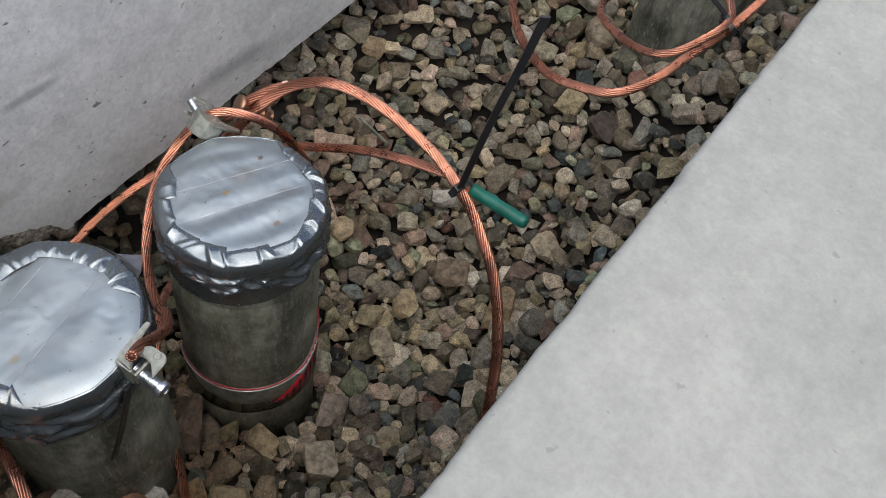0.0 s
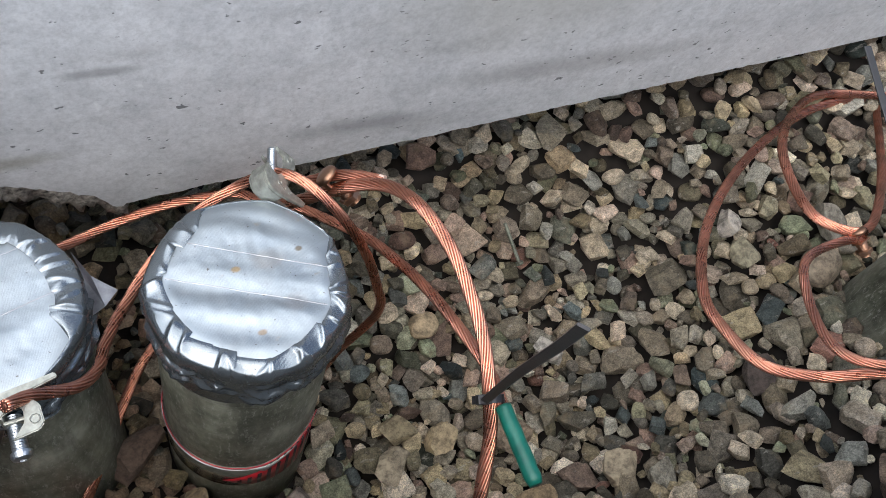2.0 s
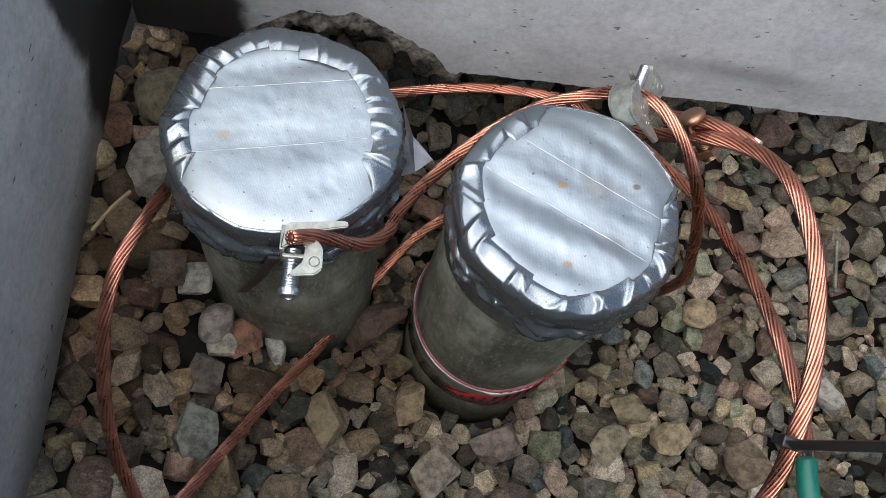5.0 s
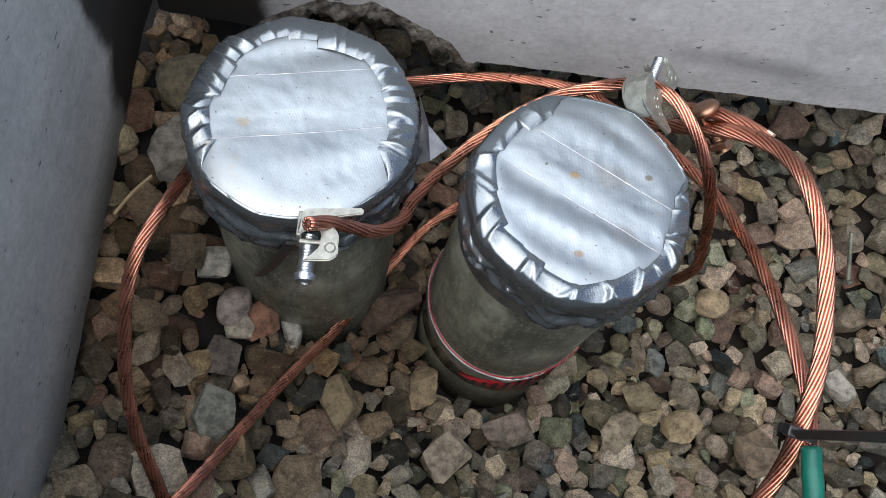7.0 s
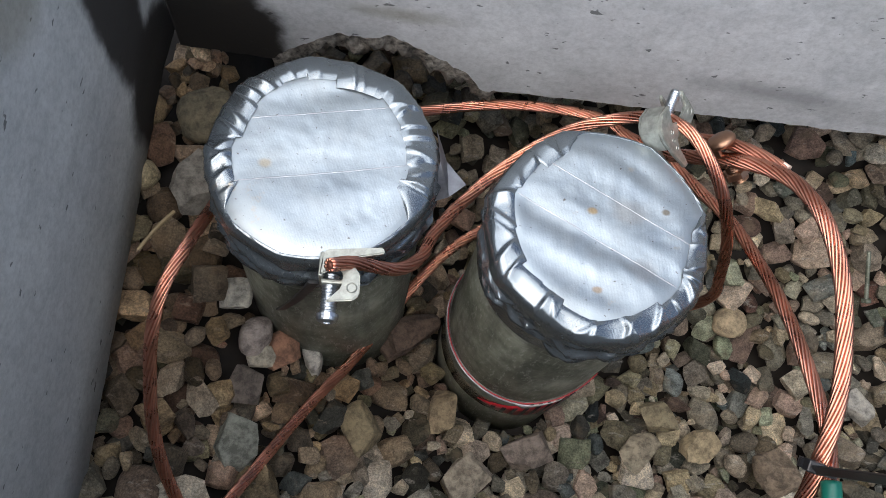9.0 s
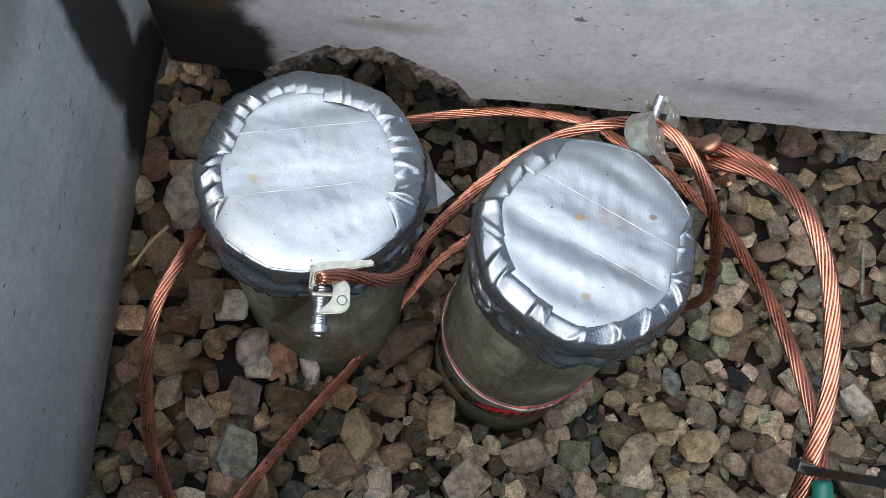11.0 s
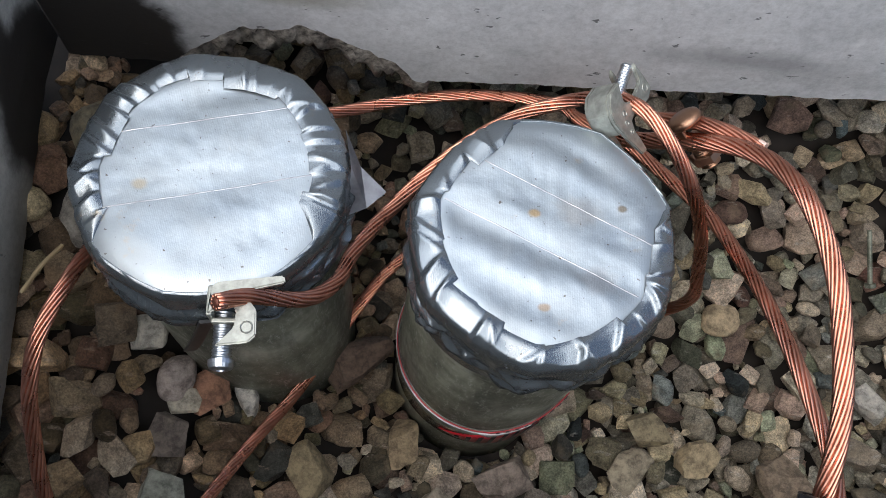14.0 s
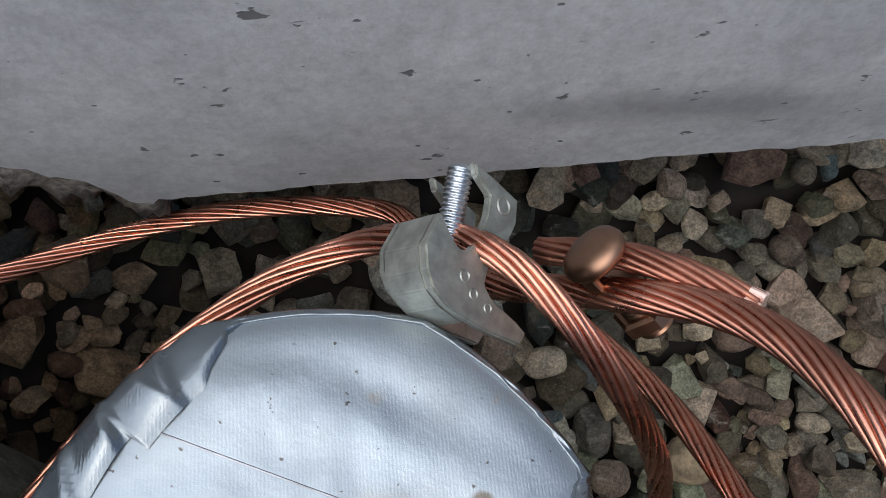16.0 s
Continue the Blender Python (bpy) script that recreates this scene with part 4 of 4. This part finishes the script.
# ---- what is fixed to the pipes ----
def film_band(root, z_low, z_high, a0, a1, r, mat, name, label, steps=90):
    bm = bmesh.new()
    rows = []
    for i in range(steps + 1):
        a = a0 + (a1 - a0) * i / steps
        lo, hi = z_low(a), z_high(a)
        rows.append([bm.verts.new((rr * math.cos(radians(a)), rr * math.sin(radians(a)), z)) for rr, z in ((r, lo), (r + 0.0004, lo), (r + 0.0005 + 0.0002 * noise.noise((a * 0.1, 0, 0)), (lo + hi) / 2), (r + 0.0006, hi), (r, hi))])
    for a, b in zip(rows, rows[1:]):
        for k in range(4):
            bm.faces.new((a[k], b[k], b[k + 1], a[k + 1]))
    return part(name, bm, mat, root, label, True)


def upper(a):
    return 0.155 + (0.0004 * (a + 87) if a > -87 else 0.0)


def lower(a):
    return 0.107 + 0.0015 * math.sin(radians(a * 2))


def tear(a):
    """Where the clear film is torn away above the print."""
    return min(0.121 + 0.0007 * (a + 118), upper(a) - 0.004)


def crescent(a):
    return lower(a) + 0.002 + 0.012 * max(0.0, (-90 - a) / 28)


R = 0.0571
film_band(pipe_b, lower, upper, -215, -40, R, M_FILM, "film", "worn clear film wrapped round the pipe")
film_band(pipe_b, crescent, tear, -117, -40, R + 0.0007, M_RED, "red_label", "red printed label film")
film_band(pipe_b, lambda a: upper(a) - (0.0018 if a < -100 else min(0.0018 + 0.00012 * (a + 100), 0.0048)), lambda a: upper(a) + 0.0012, -215, -36, R + 0.0010, M_RED, "red_edge", "red edge of the label film")
film_band(pipe_b, lambda a: upper(a) - 0.0030, lambda a: upper(a) - 0.0014, -215, -88, R + 0.0016, M_LABEL_GREY, "film_edge", "shiny lifted film edge")
film_band(pipe_b, lambda a: upper(a) - 0.0020 - 0.0110 * max(0.0, 1 - abs(a + 87) / (7 if a < -87 else 24)), lambda a: upper(a) - 0.0012, -94, -63, R + 0.0020, M_LABEL_GREY, "film_corner", "torn corner of the clear film", 40)
# unreadable print: plain bars
for i in range(9):
    a = -106 + 7.2 * i
    film_band(pipe_b, lambda q: crescent(q) + 0.003, lambda q: max(tear(q) - 0.005, crescent(q) + 0.004), a, a + 3.0, R + 0.0014, M_BLACK, "print_bar", "", 4)
for i in range(9):
    a = -84 + 5.5 * i
    film_band(pipe_b, lambda q: upper(q) - 0.0034, lambda q: upper(q) + 0.0010, a, a + 2.2, R + 0.0017, M_BLACK, "print_bar", "", 3)

strap = part("strap", ribbon_bm([(-0.1370, -0.0345, 0.247), (-0.1420, -0.0345, 0.230), (-0.1510, -0.0330, 0.200), (-0.1610, -0.0295, 0.168)], 0.0062, 0.0016, (1, 0.2, 0.2)), M_BLACK)
tagged(strap, "short black nylon strap hanging on the first pipe", "strap")

# a torn corner of tape sticking out from the first cap
bm = bmesh.new()
for c in ((0.0570, 0.026, -0.004), (0.0612, 0.008, -0.005), (0.0605, -0.008, -0.024), (0.0650, 0.012, -0.013), (0.0775, 0.004, -0.021), (0.0690, -0.004, -0.023)):
    bm.verts.new((c[0], c[1], len_a + c[2]))
bm.verts.ensure_lookup_table()
for f in ((0, 1, 3), (1, 2, 5), (1, 5, 3), (3, 5, 4)):
    bm.faces.new([bm.verts[i] for i in f])
bmesh.ops.solidify(bm, geom=bm.faces[:], thickness=0.0006)
part("tape_flap", bm, M_TAPE_OLD, pipe_a, "torn corner of silver tape")

# ---- small things on the gravel ----
screw_path = smooth_path([(0.288, 0.129, 0.031), (0.2915, 0.111, 0.021), (0.295, 0.093, 0.011)], 0.001)
loose = thing("screw", "loose grey steel screw lying on the gravel", "screw")
part("shank", tube_bm(screw_path, 0.0019, 10), M_PIPE, loose, "", True)
part("head", moved(hex_bm(0.0044, 0.0035), look(screw_path[-1], screw_path[0]) @ pose(0, 0, -0.0015)), M_PIPE, loose)
straw = part("straw", tube_bm(smooth_path([(-0.236, 0.022, 0.168), (-0.243, 0.009, 0.171), (-0.251, -0.006, 0.169)], 0.002), 0.0012, 6, True), M_STRAW)
tagged(straw, "thin dry straw stalk lying on the gravel", "straw")

# ---- the crushed stone ----
rng = random.Random(42)


def stone_shape(k, round_=0.0):
    """A stone about 1 across: a block split by random planes, or a worn pebble."""
    r = random.Random(100 + k)
    bm = bmesh.new()
    stretch = Vector((0.5, 0.5 * r.uniform(0.62, 0.92), 0.5 * r.uniform(0.46, 0.74)))
    if round_ < 0.5:
        bmesh.ops.create_cube(bm, size=1.9)
        bmesh.ops.transform(bm, matrix=Euler((r.uniform(-0.3, 0.3), r.uniform(-0.3, 0.3), r.uniform(-0.3, 0.3))).to_matrix().to_4x4(), verts=bm.verts[:])
        for _ in range(r.choice((7, 8, 9, 10, 11))):
            n = Vector((r.gauss(0, 1), r.gauss(0, 1), r.gauss(0, 1))).normalized()
            cut = bmesh.ops.bisect_plane(bm, geom=bm.verts[:] + bm.edges[:] + bm.faces[:], plane_co=n * r.uniform(0.74, 1.0), plane_no=n, clear_outer=True)
            edges = [g for g in cut["geom_cut"] if isinstance(g, bmesh.types.BMEdge)]
            if len(edges) > 2:
                bmesh.ops.contextual_create(bm, geom=edges)
        bmesh.ops.dissolve_limit(bm, angle_limit=radians(9), verts=bm.verts[:], edges=bm.edges[:])
        bmesh.ops.remove_doubles(bm, verts=bm.verts[:], dist=0.05)
        for v in bm.verts:
            v.co = Vector((v.co.x * stretch.x, v.co.y * stretch.y, v.co.z * stretch.z)) * 0.96
        bmesh.ops.triangulate(bm, faces=bm.faces[:])
        bmesh.ops.subdivide_edges(bm, edges=bm.edges[:], cuts=1, use_grid_fill=True)
        bmesh.ops.smooth_vert(bm, verts=bm.verts[:], factor=0.26, use_axis_x=True, use_axis_y=True, use_axis_z=True)
        for v in bm.verts:
            q = v.co * 5 + Vector((k * 1.7, 0, 0))
            v.co *= 1.03 + 0.10 * noise.noise(q) + 0.05 * noise.noise(q * 2.6)
        bmesh.ops.recalc_face_normals(bm, faces=bm.faces[:])
    else:
        bmesh.ops.create_icosphere(bm, subdivisions=3, radius=1.0)
        for v in bm.verts:
            v.co *= 0.96 + 0.16 * noise.noise(v.co * 1.1 + Vector((k * 3.1, 0, 0))) + 0.03 * noise.noise(v.co * 4 + Vector((k, 5, 0)))
            v.co = Vector((v.co.x * stretch.x, v.co.y * stretch.y * 1.1, v.co.z * stretch.z))
    me = bpy.data.meshes.new("stone")
    bm.to_mesh(me)
    bm.free()
    if round_ >= 0.5:
        for f in me.polygons:
            f.use_smooth = True
    me.materials.append(M_STONE)
    return me


SHAPES = [stone_shape(k) for k in range(30)] + [stone_shape(60 + k, 1.0) for k in range(5)]
HALF = [np.ptp(np.array([v.co[:] for v in me.vertices]), axis=0) / 2 for me in SHAPES]
X0, X1, Y0, Y1, CELL = -0.40, 0.95, -0.31, 0.34, 0.003
NX, NY = int((X1 - X0) / CELL), int((Y1 - Y0) / CELL)
GX, GY = X0 + CELL * (np.arange(NX) + 0.5), Y0 + CELL * (np.arange(NY) + 0.5)
AIM = np.array([[bed(x, y) for y in GY] for x in GX])
HEIGHT = AIM - 0.026
PIPES = [(-0.143, 0.027), (0.002, 0.012), (0.608, -0.084)]


def settle(x, y, size, k, turn):
    """Drop a stone on the heap: where its centre comes to rest."""
    a, b, c = HALF[k] * size
    r = max(a, b)
    i0, i1 = max(int((x - r - X0) / CELL), 0), min(int((x + r - X0) / CELL) + 1, NX)
    j0, j1 = max(int((y - r - Y0) / CELL), 0), min(int((y + r - Y0) / CELL) + 1, NY)
    if i1 - i0 < 2 or j1 - j0 < 2:
        return None
    dx, dy = np.meshgrid(GX[i0:i1] - x, GY[j0:j1] - y, indexing="ij")
    u, v = (dx * math.cos(turn) + dy * math.sin(turn)) / a, (-dx * math.sin(turn) + dy * math.cos(turn)) / b
    inside = u * u + v * v < 1
    if not inside.any():
        return None
    under = HEIGHT[i0:i1, j0:j1]
    dome = np.where(inside, c * np.sqrt(np.clip(1 - u * u - v * v, 0, 1)), 0)
    z = float(np.quantile((under + dome)[inside], 0.84))
    return z, (i0, i1, j0, j1), inside, dome


def lay(x, y, z, patch, inside, dome):
    i0, i1, j0, j1 = patch
    new_top = z + dome * 0.95
    HEIGHT[i0:i1, j0:j1] = np.where(inside, np.maximum(HEIGHT[i0:i1, j0:j1], new_top), HEIGHT[i0:i1, j0:j1])


LAID = np.array([p[:] for cable, path, turns in made[:2] for p in path[::3]])


def under_cable(x, y, size, top):
    near_by = (LAID[:, 0] - x) ** 2 + (LAID[:, 1] - y) ** 2 < (0.004 + size * 0.40) ** 2
    return bool(near_by.any()) and top > LAID[near_by, 2].min() + 0.001


placed = []
for n in range(34000):
    x, y = rng.uniform(X0 + 0.01, X1 - 0.01), rng.uniform(Y0 + 0.01, Y1 - 0.01)
    size = min(max(rng.lognormvariate(math.log(0.0205), 0.30), 0.010), 0.040)
    k = rng.randrange(30) if rng.random() < 0.88 else 30 + rng.randrange(5)
    if any((x - px) ** 2 + (y - py) ** 2 < (0.0575 + size * 0.38) ** 2 for px, py in PIPES):
        continue
    if x < -0.212 and y > 0.108:
        continue
    # stones thinned behind and between the first two pipes: dark soil stands in for shade
    if -0.115 < x < 0.0 and -0.035 < y < 0.16 and noise.noise((x * 38, y * 38, 9.3)) > -0.05:
        continue
    i, j = int((x - X0) / CELL), int((y - Y0) / CELL)
    if HEIGHT[i, j] > AIM[i, j] - 0.010:
        continue
    turn = rng.uniform(0, math.pi)
    got = settle(x, y, size, k, turn)
    if got is None or got[0] > AIM[i, j] - 0.002 or under_cable(x, y, size, got[0] + HALF[k][2] * size):
        continue
    lay(x, y, *got)
    placed.append((x, y, got[0], size, k, turn, rng.uniform(-30, 30), rng.uniform(-30, 30)))

# fines that fill the gaps between the larger stones
fines = []
for n in range(30000):
    x, y = rng.uniform(-0.27, 0.60), rng.uniform(-0.25, 0.16)
    size = rng.uniform(0.007, 0.0155)
    if any((x - px) ** 2 + (y - py) ** 2 < (0.0575 + size * 0.4) ** 2 for px, py in PIPES):
        continue
    i, j = int((x - X0) / CELL), int((y - Y0) / CELL)
    if HEIGHT[i, j] > AIM[i, j] - 0.014:
        continue
    k, turn = rng.randrange(30), rng.uniform(0, math.pi)
    got = settle(x, y, size, k, turn)
    if got is None or got[0] > AIM[i, j] - 0.008 or under_cable(x, y, size, got[0] + 0.006):
        continue
    lay(x, y, *got)
    fines.append((x, y, got[0], size, k, turn, rng.uniform(-35, 35), rng.uniform(-35, 35)))

# stones that stand out by size and colour: x, y, size, shape, turn, colour, label
SPECIAL = [
    (0.191, 0.067, 0.033, 31, 0.3, (0.40, 0.32, 0.21), "round yellowish pebble"),
    (-0.184, -0.030, 0.031, 32, 1.3, (0.30, 0.26, 0.24), "oval grey pebble"),
    (-0.199, -0.008, 0.024, 4, 0.2, (0.36, 0.35, 0.31), "blocky pale stone"),
    (-0.106, -0.071, 0.040, 9, 2.2, (0.22, 0.18, 0.11), "large mossy brown stone"),
    (-0.047, -0.047, 0.034, 13, 1.6, (0.28, 0.22, 0.14), "tan wedge of stone"),
    (0.027, -0.065, 0.040, 14, 0.4, (0.24, 0.20, 0.17), "large brownish stone"),
    (0.125, -0.046, 0.037, 17, 1.0, (0.30, 0.26, 0.19), "large buff stone"),
    (0.179, -0.035, 0.037, 20, 0.1, (0.37, 0.30, 0.19), "buff angular stone"),
    (-0.080, 0.005, 0.046, 21, 0.5, (0.12, 0.085, 0.065), "dark reddish stone"),
    (-0.238, 0.108, 0.050, 33, 0.6, (0.17, 0.145, 0.095), "large olive brown stone in the corner"),
    (-0.232, 0.047, 0.038, 22, 0.9, (0.24, 0.22, 0.19), "large grey stone against the side wall"),
    (0.238, -0.052, 0.040, 10, 2.0, (0.23, 0.18, 0.13), "large brown stone"),
    (-0.145, -0.034, 0.022, 2, 1.7, (0.42, 0.41, 0.38), "pale splinter of stone"),
    (0.140, -0.017, 0.031, 25, 0.2, (0.26, 0.22, 0.14), "brown angular stone"),
    (-0.182, -0.101, 0.035, 11, 1.4, (0.20, 0.21, 0.18), "grey green angular stone"),
    (-0.022, -0.094, 0.037, 16, 0.7, (0.32, 0.28, 0.22), "buff angular stone"),
    (0.489, 0.054, 0.031, 7, 0.8, (0.42, 0.39, 0.35), "pale angular stone"),
    (0.489, 0.022, 0.034, 19, 0.3, (0.26, 0.24, 0.17), "olive angular stone"),
    (0.312, -0.119, 0.038, 18, 0.9, (0.33, 0.28, 0.2), "large buff stone"),
    (0.229, -0.123, 0.042, 12, 0.2, (0.27, 0.20, 0.12), "large brown stone"),
    (0.585, 0.022, 0.050, 23, 0.9, (0.25, 0.23, 0.19), "large grey stone"),
    (0.550, -0.014, 0.053, 32, 0.4, (0.24, 0.20, 0.15), "large brown cobble"),
    (0.304, 0.010, 0.031, 2, 2.0, (0.36, 0.35, 0.32), "pale wedge of stone"),
    (0.450, -0.089, 0.040, 28, 0.3, (0.07, 0.055, 0.048), "dark stone"),
    (-0.167, -0.032, 0.03, 5, 0.7, (0.26, 0.14, 0.09), "reddish brown angular stone"),
    (-0.179, -0.042, 0.024, 8, 0.2, (0.4, 0.37, 0.3), "pale flat stone"),
    (-0.184, -0.065, 0.028, 15, 1.1, (0.13, 0.11, 0.095), "dark brown angular stone"),
]
colour_mats = {}
for x, y, size, k, turn, colour, label in SPECIAL:
    got = settle(x, y, size, k, turn)
    z = max(min(got[0], bed(x, y) + size * 0.10), bed(x, y) - size * 0.12)
    if under_cable(x, y, size * 0.7, z + size * 0.3):
        z -= 0.012
    lay(x, y, z, *got[1:])
    me = SHAPES[k].copy()
    me.materials.clear()
    me.materials.append(colour_mats.setdefault(colour, plain_stone("stone, " + label, tuple(min(c * 1.15, 0.6) for c in colour))))
    ob = new("stone", me)
    ob.parent = ground
    ob.matrix_world = Matrix.Translation((x, y, z)) @ pose(0, 0, 0, 0, 0, math.degrees(turn)) @ Matrix.Scale(size, 4)
    tagged(ob, label)
SPOTS = [(x, y, size) for x, y, size, *_ in SPECIAL]
placed = [p for p in placed if all((p[0] - x) ** 2 + (p[1] - y) ** 2 > (size * 0.42) ** 2 or p[2] < bed(x, y) - 0.012 for x, y, size in SPOTS)]

near = [p for p in placed if -0.24 < p[0] < 0.32 and -0.12 < p[1] < 0.12 and p[2] > bed(p[0], p[1]) - 0.010]
near = near[::-1][:270]
chosen = set(id(p) for p in near)
for x, y, z, size, k, turn, tx, ty in near:
    ob = new("stone", SHAPES[k])
    ob.parent = ground
    ob.matrix_world = Matrix.Translation((x, y, z)) @ pose(0, 0, 0, tx, ty, math.degrees(turn)) @ Matrix.Scale(size, 4)

verts, faces, base, smooth_flags = [], [], 0, []
COORDS = [np.array([v.co[:] for v in me.vertices]) for me in SHAPES]
POLYS = [[tuple(p.vertices) for p in me.polygons] for me in SHAPES]
for p in placed + fines:
    if id(p) in chosen:
        continue
    x, y, z, size, k, turn, tx, ty = p
    m = np.array((Matrix.Translation((x, y, z)) @ pose(0, 0, 0, tx, ty, math.degrees(turn)) @ Matrix.Scale(size, 4)))
    verts.append(COORDS[k] @ m[:3, :3].T + m[:3, 3])
    faces.extend(tuple(i + base for i in f) for f in POLYS[k])
    smooth_flags.extend([k >= 30] * len(POLYS[k]))
    base += len(COORDS[k])
me = bpy.data.meshes.new("gravel")
me.from_pydata(np.concatenate(verts).tolist(), [], faces)
me.polygons.foreach_set("use_smooth", smooth_flags)
me.materials.append(M_STONE_BED)
gravel = new("gravel", me)
tagged(gravel, "bed of mixed grey and brown crushed stone", "gravel", kind="stuff")
